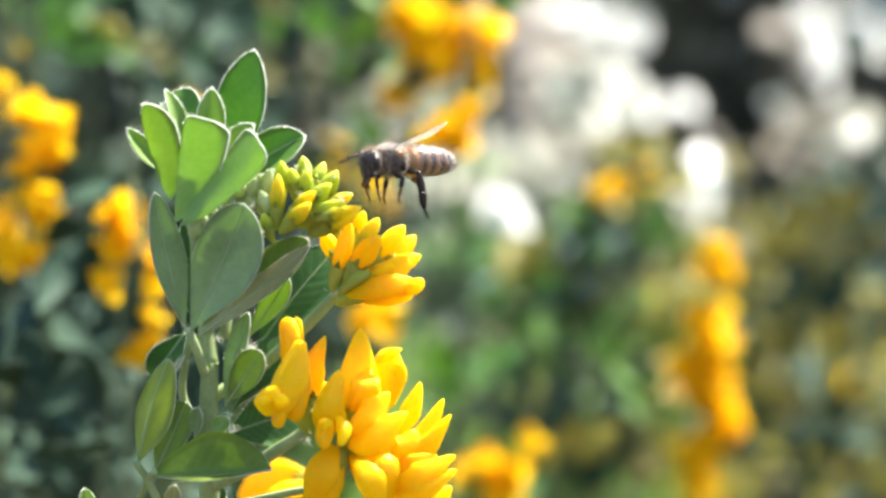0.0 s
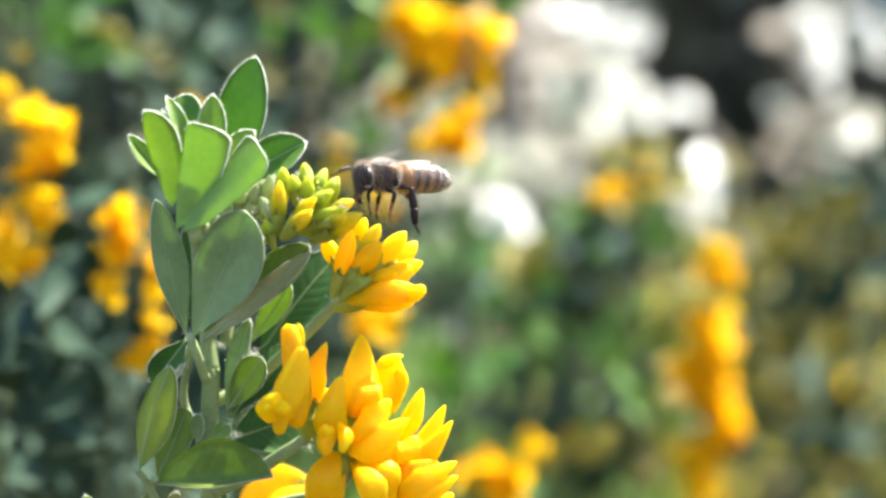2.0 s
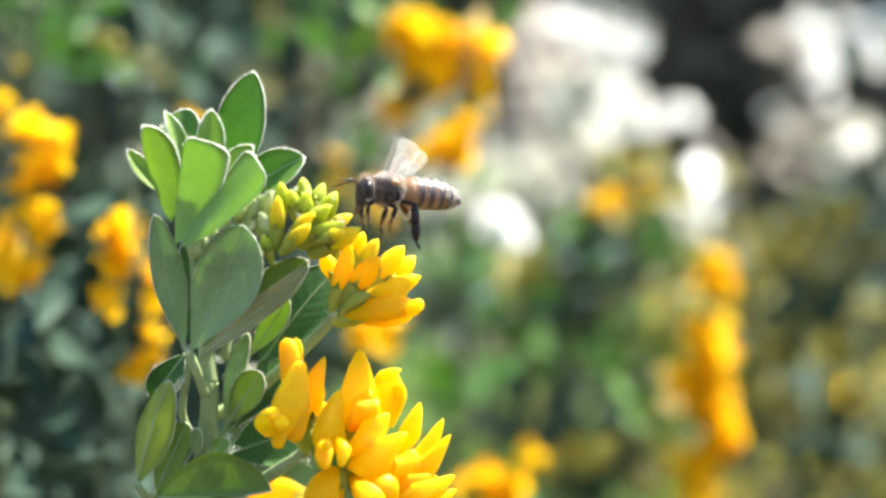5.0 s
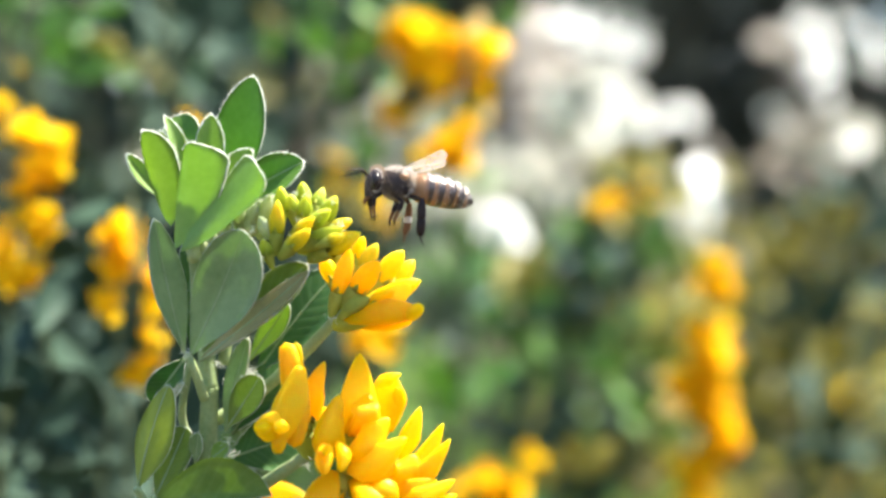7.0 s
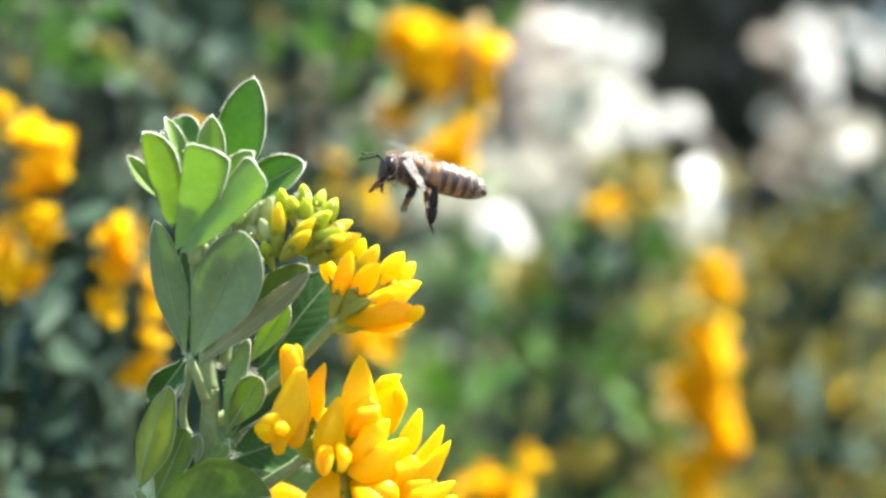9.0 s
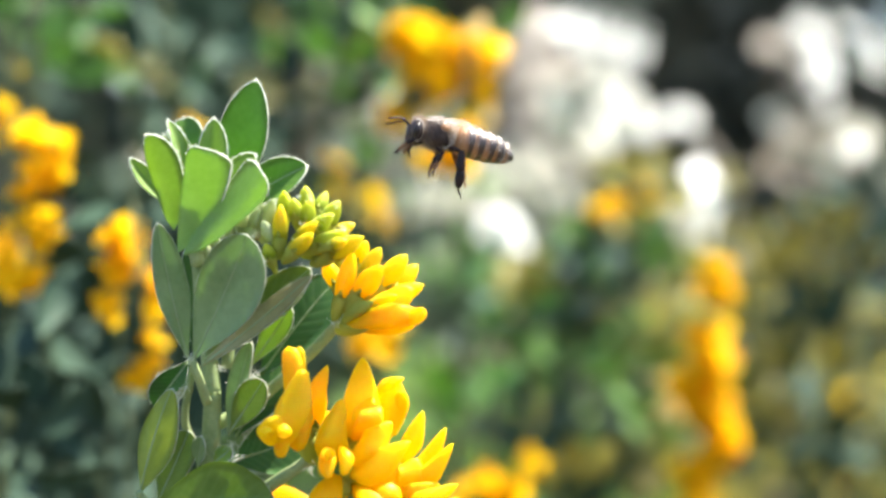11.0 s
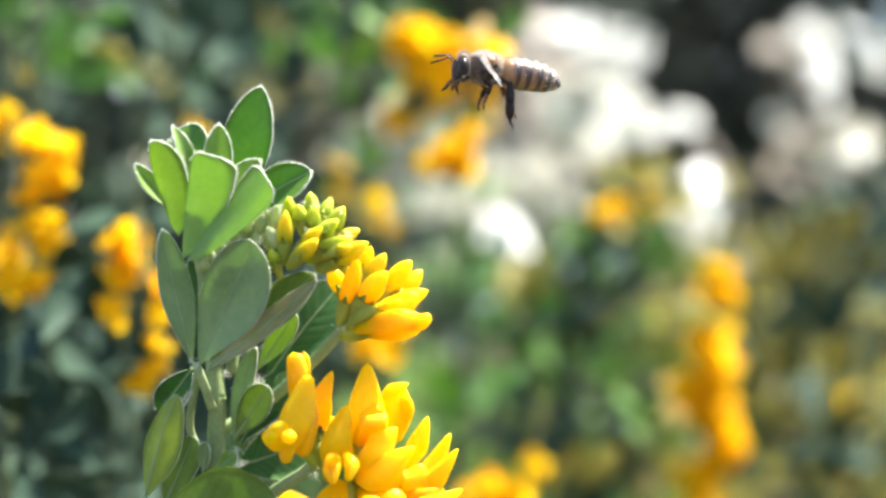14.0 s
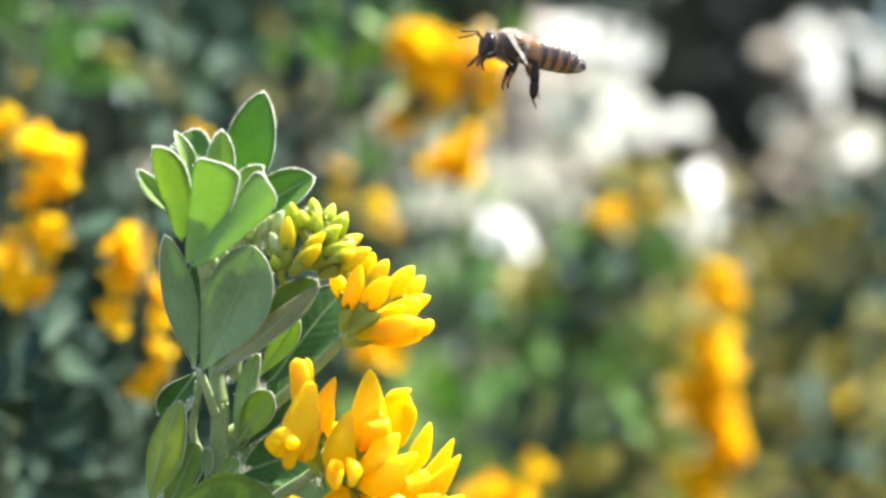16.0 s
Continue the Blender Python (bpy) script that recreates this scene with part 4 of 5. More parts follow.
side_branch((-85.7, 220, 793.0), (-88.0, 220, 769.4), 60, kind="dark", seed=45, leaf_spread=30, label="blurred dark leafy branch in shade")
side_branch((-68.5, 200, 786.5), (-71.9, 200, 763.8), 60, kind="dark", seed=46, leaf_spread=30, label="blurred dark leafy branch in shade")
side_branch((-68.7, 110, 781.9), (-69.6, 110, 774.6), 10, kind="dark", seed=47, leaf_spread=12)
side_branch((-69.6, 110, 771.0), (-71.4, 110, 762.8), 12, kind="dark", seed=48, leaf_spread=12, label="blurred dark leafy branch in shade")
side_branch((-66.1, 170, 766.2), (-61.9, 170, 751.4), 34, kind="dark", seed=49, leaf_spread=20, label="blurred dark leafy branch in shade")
side_branch((124.6, 520, 797.9), (120.7, 520, 786.5), 22, kind="olive", seed=55, leaf_spread=28, label="blurred olive leafy branch")
side_branch((114.8, 520, 769.4), (112.9, 520, 746.2), 24, kind="olive", seed=56, leaf_spread=36, label="blurred olive leafy branch")
side_branch((153.2, 560, 818.4), (153.2, 560, 788.0), 34, kind="dark", seed=57, leaf_spread=36)
side_branch((103.4, 420, 743.1), (106.8, 420, 722.9), 28, kind="dark", seed=58, leaf_spread=36)
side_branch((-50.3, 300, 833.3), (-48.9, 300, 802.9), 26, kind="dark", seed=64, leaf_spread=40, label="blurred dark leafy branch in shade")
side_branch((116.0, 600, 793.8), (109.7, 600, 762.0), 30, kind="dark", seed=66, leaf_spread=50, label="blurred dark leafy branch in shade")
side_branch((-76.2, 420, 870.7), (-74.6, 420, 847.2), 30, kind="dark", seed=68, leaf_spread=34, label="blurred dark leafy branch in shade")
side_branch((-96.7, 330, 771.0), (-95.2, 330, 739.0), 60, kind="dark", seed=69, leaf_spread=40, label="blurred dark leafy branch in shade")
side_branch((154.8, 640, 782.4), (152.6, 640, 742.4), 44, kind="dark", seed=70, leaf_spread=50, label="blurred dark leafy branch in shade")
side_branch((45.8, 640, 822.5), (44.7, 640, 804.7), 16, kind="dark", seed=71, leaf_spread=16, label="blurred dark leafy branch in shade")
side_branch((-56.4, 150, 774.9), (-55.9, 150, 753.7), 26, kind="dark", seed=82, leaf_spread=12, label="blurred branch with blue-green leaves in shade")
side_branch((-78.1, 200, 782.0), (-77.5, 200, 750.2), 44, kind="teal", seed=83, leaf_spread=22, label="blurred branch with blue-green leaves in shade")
side_branch((2.5, 380, 798.2), (1.9, 380, 789.5), 14, kind="green", seed=200, leaf_spread=8.7)
side_branch((11.1, 420, 790.9), (10.4, 420, 782.5), 12, kind="green", seed=201, leaf_spread=8.4)
side_branch((17.3, 400, 796.1), (16.6, 400, 789.6), 9, kind="olive", seed=202, leaf_spread=6.5, label="blurred olive leafy branch")
side_branch((44.7, 420, 807.7), (44.0, 420, 797.6), 18, kind="teal", seed=203, leaf_spread=10.1)
side_branch((53.1, 420, 798.5), (52.4, 420, 788.4), 20, kind="green", seed=204, leaf_spread=10.1)
side_branch((53.8, 430, 814.7), (53.2, 430, 806.1), 14, kind="green", seed=205, leaf_spread=8.5)
side_branch((61.5, 420, 825.4), (60.8, 420, 818.6), 10, kind="olive", seed=206, leaf_spread=6.7, label="blurred olive leafy branch")
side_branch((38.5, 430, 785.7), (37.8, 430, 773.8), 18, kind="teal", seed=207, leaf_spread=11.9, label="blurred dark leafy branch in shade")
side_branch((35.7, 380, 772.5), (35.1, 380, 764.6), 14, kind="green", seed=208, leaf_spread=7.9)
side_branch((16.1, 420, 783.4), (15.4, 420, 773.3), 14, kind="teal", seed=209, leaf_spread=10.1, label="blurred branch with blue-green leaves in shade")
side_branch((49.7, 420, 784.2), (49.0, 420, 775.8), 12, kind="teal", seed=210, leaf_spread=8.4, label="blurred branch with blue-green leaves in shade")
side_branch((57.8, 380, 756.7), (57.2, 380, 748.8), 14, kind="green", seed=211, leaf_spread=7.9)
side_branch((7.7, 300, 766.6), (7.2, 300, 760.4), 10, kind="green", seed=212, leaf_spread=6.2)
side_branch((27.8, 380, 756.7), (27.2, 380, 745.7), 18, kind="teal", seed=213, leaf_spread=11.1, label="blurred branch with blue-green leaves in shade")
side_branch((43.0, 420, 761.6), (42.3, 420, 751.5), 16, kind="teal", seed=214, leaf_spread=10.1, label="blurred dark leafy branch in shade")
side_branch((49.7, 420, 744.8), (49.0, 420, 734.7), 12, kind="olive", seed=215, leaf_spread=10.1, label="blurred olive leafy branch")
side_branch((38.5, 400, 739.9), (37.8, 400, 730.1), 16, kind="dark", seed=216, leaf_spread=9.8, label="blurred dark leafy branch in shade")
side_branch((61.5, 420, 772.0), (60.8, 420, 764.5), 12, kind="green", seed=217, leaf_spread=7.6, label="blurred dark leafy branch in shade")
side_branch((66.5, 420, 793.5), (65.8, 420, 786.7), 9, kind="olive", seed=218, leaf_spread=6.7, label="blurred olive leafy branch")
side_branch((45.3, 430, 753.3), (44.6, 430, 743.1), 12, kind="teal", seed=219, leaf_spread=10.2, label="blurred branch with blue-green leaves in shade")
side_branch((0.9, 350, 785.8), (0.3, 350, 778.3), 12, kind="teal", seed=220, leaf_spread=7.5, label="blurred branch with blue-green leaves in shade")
side_branch((27.9, 420, 777.5), (27.2, 420, 769.1), 12, kind="green", seed=221, leaf_spread=8.4, label="blurred dark leafy branch in shade")
# a few pale leaves each, added to blur into discs like glints
side_branch((12.8, 420, 770.1), (12.1, 420, 768.1), 3, kind="dry", seed=222, leaf_spread=2.0, label="blurred branch with pale leaves added as highlight discs")
side_branch((23.8, 400, 766.3), (23.1, 400, 764.0), 4, kind="dry", seed=223, leaf_spread=2.3, label="blurred branch with pale leaves added as highlight discs")
side_branch((51.4, 420, 766.1), (50.7, 420, 763.7), 3, kind="dry", seed=224, leaf_spread=2.4, label="blurred branch with pale leaves added as highlight discs")
side_branch((-113.5, 520, 878.4), (-114.3, 520, 874.2), 2, kind="dry", seed=225, leaf_spread=4.2, label="blurred branch with pale leaves added as highlight discs")
side_branch((-47.7, 420, 860.6), (-48.4, 420, 857.3), 2, kind="dry", seed=226, leaf_spread=3.4, label="blurred branch with pale leaves added as highlight discs")
side_branch((-27.5, 300, 847.4), (-28.0, 300, 846.8), 1, size=0.35, kind="dry", seed=227, leaf_spread=0.6, label="blurred branch with pale leaves added as highlight discs")
side_branch((-80.4, 420, 825.2), (-81.1, 420, 823.8), 1, kind="dry", seed=228, leaf_spread=1.3, label="blurred branch with pale leaves added as highlight discs")
side_branch((134.3, 700, 834.9), (133.4, 700, 833.0), 2, kind="dry", seed=229, leaf_spread=1.9, label="blurred branch with pale leaves added as highlight discs")
side_branch((153.3, 700, 829.2), (152.4, 700, 825.9), 2, kind="dry", seed=230, leaf_spread=3.3, label="blurred branch with pale leaves added as highlight discs")
side_branch((18.6, 420, 774.1), (18.0, 420, 772.5), 2, kind="dry", seed=231, leaf_spread=1.7, label="blurred branch with pale leaves added as highlight discs")
side_branch((44.1, 700, 856.0), (43.2, 700, 851.3), 3, kind="dry", seed=232, leaf_spread=4.7, label="blurred branch with pale leaves added as highlight discs")
side_branch((58.4, 700, 833.7), (57.4, 700, 828.5), 4, kind="dry", seed=233, leaf_spread=5.2, label="blurred branch with pale leaves added as highlight discs")
side_branch((-80.2, 360, 853.3), (-80.8, 360, 848.0), 4, kind="green", seed=234, leaf_spread=5.4)
side_branch((-72.5, 360, 850.7), (-73.1, 360, 846.1), 3, kind="green", seed=235, leaf_spread=4.6)
side_branch((122.6, 520, 806.0), (121.8, 520, 794.4), 16, kind="olive", seed=236, leaf_spread=11.6, label="blurred olive leafy branch")
side_branch((107.1, 520, 802.1), (106.4, 520, 794.4), 9, kind="olive", seed=237, leaf_spread=7.7, label="blurred olive leafy branch")
side_branch((109.1, 520, 770.3), (108.3, 520, 760.7), 10, kind="olive", seed=238, leaf_spread=9.6, label="blurred olive leafy branch")
side_branch((132.2, 520, 770.8), (131.4, 520, 762.1), 9, kind="olive", seed=239, leaf_spread=8.7, label="blurred olive leafy branch")
side_branch((124.5, 520, 747.7), (123.7, 520, 737.1), 12, kind="olive", seed=240, leaf_spread=10.6, label="blurred olive leafy branch")
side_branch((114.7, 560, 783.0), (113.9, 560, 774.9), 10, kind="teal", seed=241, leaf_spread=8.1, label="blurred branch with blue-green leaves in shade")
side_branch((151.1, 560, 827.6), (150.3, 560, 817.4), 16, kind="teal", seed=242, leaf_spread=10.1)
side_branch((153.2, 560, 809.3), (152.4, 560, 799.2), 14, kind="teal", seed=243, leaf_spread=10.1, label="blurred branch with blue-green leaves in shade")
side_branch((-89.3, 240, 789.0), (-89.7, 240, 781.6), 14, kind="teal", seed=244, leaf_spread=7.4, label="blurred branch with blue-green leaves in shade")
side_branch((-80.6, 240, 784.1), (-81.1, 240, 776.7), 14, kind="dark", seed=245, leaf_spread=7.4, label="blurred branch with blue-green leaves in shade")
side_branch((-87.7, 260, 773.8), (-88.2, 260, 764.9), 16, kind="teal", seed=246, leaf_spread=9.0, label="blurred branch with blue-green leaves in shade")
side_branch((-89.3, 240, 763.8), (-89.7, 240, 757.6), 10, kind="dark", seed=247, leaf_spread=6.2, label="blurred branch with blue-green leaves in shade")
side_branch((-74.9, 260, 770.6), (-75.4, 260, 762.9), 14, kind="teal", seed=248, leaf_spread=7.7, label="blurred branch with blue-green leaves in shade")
side_branch((4.0, 360, 797.5), (3.4, 360, 790.6), 12, size=0.5, kind="mint", seed=300, leaf_spread=6.9, label="blurred branch with light green leaves in the sun")
side_branch((12.3, 380, 786.6), (11.7, 380, 780.6), 7, size=0.5, kind="mint", seed=301, leaf_spread=6.0, label="blurred branch with light green leaves in the sun")
side_branch((51.5, 400, 786.6), (50.8, 400, 781.1), 6, size=0.5, kind="mint", seed=302, leaf_spread=5.5, label="blurred branch with light green leaves in the sun")
side_branch((7.9, 290, 767.4), (7.3, 290, 762.3), 7, size=0.5, kind="mint", seed=303, leaf_spread=5.2, label="blurred branch with light green leaves in the sun")
side_branch((53.4, 400, 809.9), (52.8, 400, 803.4), 8, size=0.5, kind="mint", seed=304, leaf_spread=6.5, label="blurred branch with light green leaves in the sun")
side_branch((35.2, 400, 798.5), (34.5, 400, 792.0), 6, size=0.5, kind="mint", seed=305, leaf_spread=6.5, label="blurred branch with light green leaves in the sun")
side_branch((140.1, 500, 789.9), (139.3, 500, 780.5), 14, kind="dark", seed=306, leaf_spread=9.4, label="blurred dark leafy branch in shade")
side_branch((141.9, 500, 737.3), (141.2, 500, 727.9), 14, kind="dark", seed=307, leaf_spread=9.4, label="blurred dark leafy branch in shade")
side_branch((123.2, 500, 781.4), (122.4, 500, 773.9), 10, kind="dark", seed=308, leaf_spread=7.5, label="blurred dark leafy branch in shade")
side_branch((-94.2, 240, 855.0), (-94.6, 240, 849.0), 4, kind="green", seed=310, leaf_spread=8.0)
side_branch((-88.0, 240, 845.0), (-88.4, 240, 839.0), 3, kind="green", seed=311, leaf_spread=6.0)
side_branch((-85.0, 240, 858.0), (-85.4, 240, 853.0), 2, kind="green", seed=312, leaf_spread=6.0)
side_branch((-99.7, 420, 872.5), (-100.0, 420, 870.0), 3, kind="dry", seed=313, leaf_spread=2.5, label="blurred branch with pale leaves added as highlight discs")
side_branch((-73.0, 300, 850.0), (-73.4, 300, 845.0), 6, size=0.8, kind="olive", seed=314, leaf_spread=6.0, label="blurred olive leafy branch")
side_branch((-42.0, 500, 872.0), (-43.0, 500, 846.0), 10, kind="olive", seed=321, leaf_spread=14.0, label="blurred olive leafy branch")
side_branch((-38.0, 520, 860.0), (-39.0, 520, 835.0), 8, kind="grey", size=0.7, seed=322, leaf_spread=12.0, label="blurred branch with pale grey leaves")
side_branch((78.0, 800, 885.0), (86.0, 800, 850.0), 14, size=0.8, kind="teal", seed=323, leaf_spread=26.0, label="blurred branch with blue-green leaves in shade")
side_branch((55.0, 800, 865.0), (62.0, 800, 835.0), 10, size=0.8, kind="teal", seed=324, leaf_spread=24.0, label="blurred branch with blue-green leaves in shade")
side_branch((96.0, 900, 926.0), (84.0, 900, 892.0), 20, size=0.8, kind="teal", seed=325, leaf_spread=30.0, label="blurred branch with blue-green leaves in shade")
side_branch((205.0, 1000, 925.0), (200.0, 1000, 880.0), 12, size=0.8, kind="teal", seed=327, leaf_spread=26.0, label="blurred branch with blue-green leaves in shade")
side_branch((42.0, 400, 805.0), (41.5, 400, 797.0), 8, size=0.8, kind="teal", seed=315, leaf_spread=8.0, label="blurred branch with blue-green leaves in shade")
side_branch((47.0, 400, 795.0), (46.5, 400, 786.0), 12, size=0.8, kind="teal", seed=316, leaf_spread=9.0)
side_branch((26.0, 400, 792.0), (25.5, 400, 785.0), 8, size=0.8, kind="olive", seed=317, leaf_spread=7.0, label="blurred olive leafy branch")
side_branch((33.0, 390, 786.0), (32.5, 390, 776.0), 10, size=0.8, kind="teal", seed=318, leaf_spread=9.0, label="blurred branch with blue-green leaves in shade")
side_branch((20.0, 390, 782.0), (19.5, 390, 774.0), 8, size=0.8, kind="green", seed=319, leaf_spread=8.0)
side_branch((56.0, 400, 777.0), (55.5, 400, 768.0), 8, size=0.8, kind="olive", seed=320, leaf_spread=8.0, label="blurred olive leafy branch")


def clump(n, centre, size, leaf, seed, up=0.3):
    """Many small leaves in an uneven cloud."""
    rnd = random.Random(seed)
    pts, faces, uv = [], [], []
    lumps = [Vector((rnd.uniform(-1, 1), rnd.uniform(-1, 1), rnd.uniform(-1, 1))) for _ in range(max(4, n // 60))]
    for _ in range(n):
        c = rnd.choice(lumps) + Vector((rnd.gauss(0, 0.16), rnd.gauss(0, 0.16), rnd.gauss(0, 0.16)))
        c = Vector(centre) + Vector((c.x * size[0], c.y * size[1], c.z * size[2]))
        d = Vector((rnd.gauss(0, 1), rnd.gauss(0, 1), rnd.gauss(up, 1))).normalized()
        s = d.orthogonal().normalized()
        q = Matrix.Rotation(rnd.uniform(0, 6.28), 3, d)
        s = q @ s
        nn = d.cross(s)
        l = leaf * rnd.uniform(0.6, 1.3)
        w = l * 0.26
        k = len(pts)
        pts += [c, c + d * l * 0.5 + s * w + nn * w * 0.4, c + d * l, c + d * l * 0.5 - s * w + nn * w * 0.4, c + d * l * 0.55]
        faces += [(k, k + 1, k + 4), (k + 1, k + 2, k + 4), (k + 2, k + 3, k + 4), (k + 3, k, k + 4)]
        uv += [0, 0.5, 1, 0.5, 0.5]
    return pts, faces, uv


def bush(name, centre, size, n, leaf, mat, label, seed, stems=5, heads=(), pale_heads=()):
    """A shrub: limbs from the ground, an uneven crown, and petal heads for bright spots (place, half size across, half
    size up).
    """
    c = Vector(centre)
    b = thing(name, c.x, c.y, 0, label, "shrub", "shrubs behind")
    rnd = random.Random(seed)
    for _ in range(stems):
        e = c + Vector((rnd.uniform(-0.8, 0.8) * size[0], rnd.uniform(-0.6, 0.6) * size[1], rnd.uniform(0.2, 0.9) * size[2]))
        f = Vector((c.x + rnd.uniform(-40, 40), c.y + rnd.uniform(-40, 40), -20))
        part("limb", tube(curve([f, (f + e) / 2 + Vector((rnd.uniform(-50, 50), rnd.uniform(-50, 50), -0.1 * e.z)), e], 6), taper(9, 2), 6), BARK, b)
    tagged(part("crown", clump(n, centre, size, leaf, seed), mat, b, smooth=False), kind="stuff")
    for i, (at, rx, rz) in enumerate([*heads, *pale_heads]):
        pts, faces, uv = [], [], []
        rx, rz = rx * 0.9, rz * 0.9
        half = min(6.0, 1 + rx * 0.36)
        n = int(4 + rx * rz * 3.14 * 1.1 / (half * half * 2.5))
        for k in range(n):
            a, rr = 2.39996 * k, math.sqrt((k + 0.5) / n) * rnd.uniform(0.8, 1.05)
            o = Vector(at) + Vector((math.cos(a) * rx * rr, rnd.uniform(-4, 4), math.sin(a) * rz * rr))
            d = Vector((rnd.gauss(0, 1), rnd.gauss(0, 0.4), rnd.gauss(0, 1))).normalized() * half
            data = blade(o - d, o + d, d.length * 1.8, (-0.35 + rnd.gauss(0, 0.25), -0.75, -0.55 + rnd.gauss(0, 0.25)), 12, 0.1, nu=5, nv=4, seed=k, sheet=True)[0]
            pts, faces, uv = joined((pts, faces, uv), data)
        part("blossom", (pts, faces, uv), WHITE if i < len(heads) else FAR_PALE_SPOT, b, "white petals standing for a bright spot" if i < len(heads) else "beige head standing for a dimmer bright spot")
        part("twig", tube(curve([c + Vector((rnd.uniform(-20, 20), 20, -0.3 * size[2])), (c + Vector(at)) / 2 + Vector((0, 15, -10)), Vector(at)], 5), taper(3, 1), 5), BARK, b)
    return b


bush("leafy_shrub", (-140.0, 800, 837.0), (120, 100, 110), 800, 22, FAR_SHADED, "dark green leafy shrub with many small leaves", 70, stems=2)
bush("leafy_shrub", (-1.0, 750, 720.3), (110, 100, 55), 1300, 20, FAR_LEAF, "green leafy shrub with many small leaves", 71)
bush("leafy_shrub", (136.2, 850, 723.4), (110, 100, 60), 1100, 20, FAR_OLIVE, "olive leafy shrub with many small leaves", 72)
bush("leafy_shrub", (-138.6, 700, 719.5), (120, 100, 70), 1500, 20, FAR_SHADED, "dark green leafy shrub with many small leaves", 73, stems=2)
# petal heads made up to give the blurred white highlights
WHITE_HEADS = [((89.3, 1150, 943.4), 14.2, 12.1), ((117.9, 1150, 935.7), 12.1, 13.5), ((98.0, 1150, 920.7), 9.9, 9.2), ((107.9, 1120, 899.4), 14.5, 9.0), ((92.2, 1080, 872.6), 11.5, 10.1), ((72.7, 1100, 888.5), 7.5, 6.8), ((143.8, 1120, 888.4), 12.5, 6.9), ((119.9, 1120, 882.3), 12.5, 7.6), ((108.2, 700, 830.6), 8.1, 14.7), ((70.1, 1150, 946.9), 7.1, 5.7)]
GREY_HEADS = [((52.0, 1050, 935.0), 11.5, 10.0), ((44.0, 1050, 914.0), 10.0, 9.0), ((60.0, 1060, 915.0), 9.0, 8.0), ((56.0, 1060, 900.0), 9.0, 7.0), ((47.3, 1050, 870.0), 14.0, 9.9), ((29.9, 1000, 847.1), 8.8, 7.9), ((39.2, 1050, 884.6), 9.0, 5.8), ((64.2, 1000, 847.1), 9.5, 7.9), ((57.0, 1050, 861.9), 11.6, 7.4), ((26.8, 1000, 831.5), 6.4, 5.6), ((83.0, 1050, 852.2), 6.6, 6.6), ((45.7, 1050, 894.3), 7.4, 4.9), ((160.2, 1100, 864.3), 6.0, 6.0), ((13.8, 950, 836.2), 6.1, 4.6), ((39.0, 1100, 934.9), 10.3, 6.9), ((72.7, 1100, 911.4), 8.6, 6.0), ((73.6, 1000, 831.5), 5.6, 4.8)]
bush("bright_spot_shrub", (106.6, 1300, 815.8), (80, 40, 40), 260, 26, FAR_GREY, "shrub with white heads added for blurred bright spots", 74, heads=WHITE_HEADS, pale_heads=GREY_HEADS)
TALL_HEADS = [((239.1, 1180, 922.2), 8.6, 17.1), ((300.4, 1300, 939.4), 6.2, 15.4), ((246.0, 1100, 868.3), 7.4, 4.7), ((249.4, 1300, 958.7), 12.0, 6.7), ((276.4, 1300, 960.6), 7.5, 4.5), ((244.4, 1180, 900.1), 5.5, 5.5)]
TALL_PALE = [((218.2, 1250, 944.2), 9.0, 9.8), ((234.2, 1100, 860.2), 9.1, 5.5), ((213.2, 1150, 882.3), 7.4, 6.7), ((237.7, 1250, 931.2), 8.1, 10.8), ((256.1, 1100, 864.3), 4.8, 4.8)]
bush("bright_spot_shrub", (286.1, 1450, 847.0), (55, 40, 40), 200, 26, FAR_GREY, "shrub with white heads added for blurred bright spots", 75, heads=TALL_HEADS, pale_heads=TALL_PALE)
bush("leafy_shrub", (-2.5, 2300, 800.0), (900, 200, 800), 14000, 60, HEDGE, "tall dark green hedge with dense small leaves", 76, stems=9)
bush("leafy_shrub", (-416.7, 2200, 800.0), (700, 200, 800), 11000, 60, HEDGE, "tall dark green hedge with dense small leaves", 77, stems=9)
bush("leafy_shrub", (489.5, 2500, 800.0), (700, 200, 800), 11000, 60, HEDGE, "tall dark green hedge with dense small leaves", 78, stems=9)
bush("leafy_shrub", (-121.4, 480, 741.7), (75, 50, 55), 1100, 16, FAR_SHADED, "dark green leafy shrub with many small leaves", 79, stems=2)
# leafy bodies of the shrubs, below the sprigs
bush("leafy_shrub", (-60, 230, 420), (190, 120, 210), 2600, 18, FAR_LEAF, "body of the flowering shrub, dense with leaves", 90, stems=6)
bush("leafy_shrub", (150, 480, 360), (260, 170, 210), 3200, 18, FAR_LEAF, "body of the flowering shrub, dense with leaves", 91, stems=6)
bush("leafy_shrub", (-220, 700, 330), (300, 200, 210), 3200, 20, FAR_SHADED, "dark green leafy shrub with many small leaves", 92, stems=6)
bush("leafy_shrub", (330, 1000, 330), (380, 220, 220), 3600, 22, FAR_LEAF, "low green shrub below the white heads", 93, stems=6)
bush("leafy_shrub", (-2600, 2200, 800), (800, 220, 800), 9000, 60, HEDGE, "tall dark green hedge with dense small leaves", 94, stems=7)
bush("leafy_shrub", (3000, 2600, 800), (800, 220, 800), 9000, 60, HEDGE, "tall dark green hedge with dense small leaves", 95, stems=7)
bush("pale_shrub", (24.2, 950, 842.2), (66, 40, 62), 700, 18, FAR_GREY, "pale grey-leaved shrub in the sun", 96, stems=3)



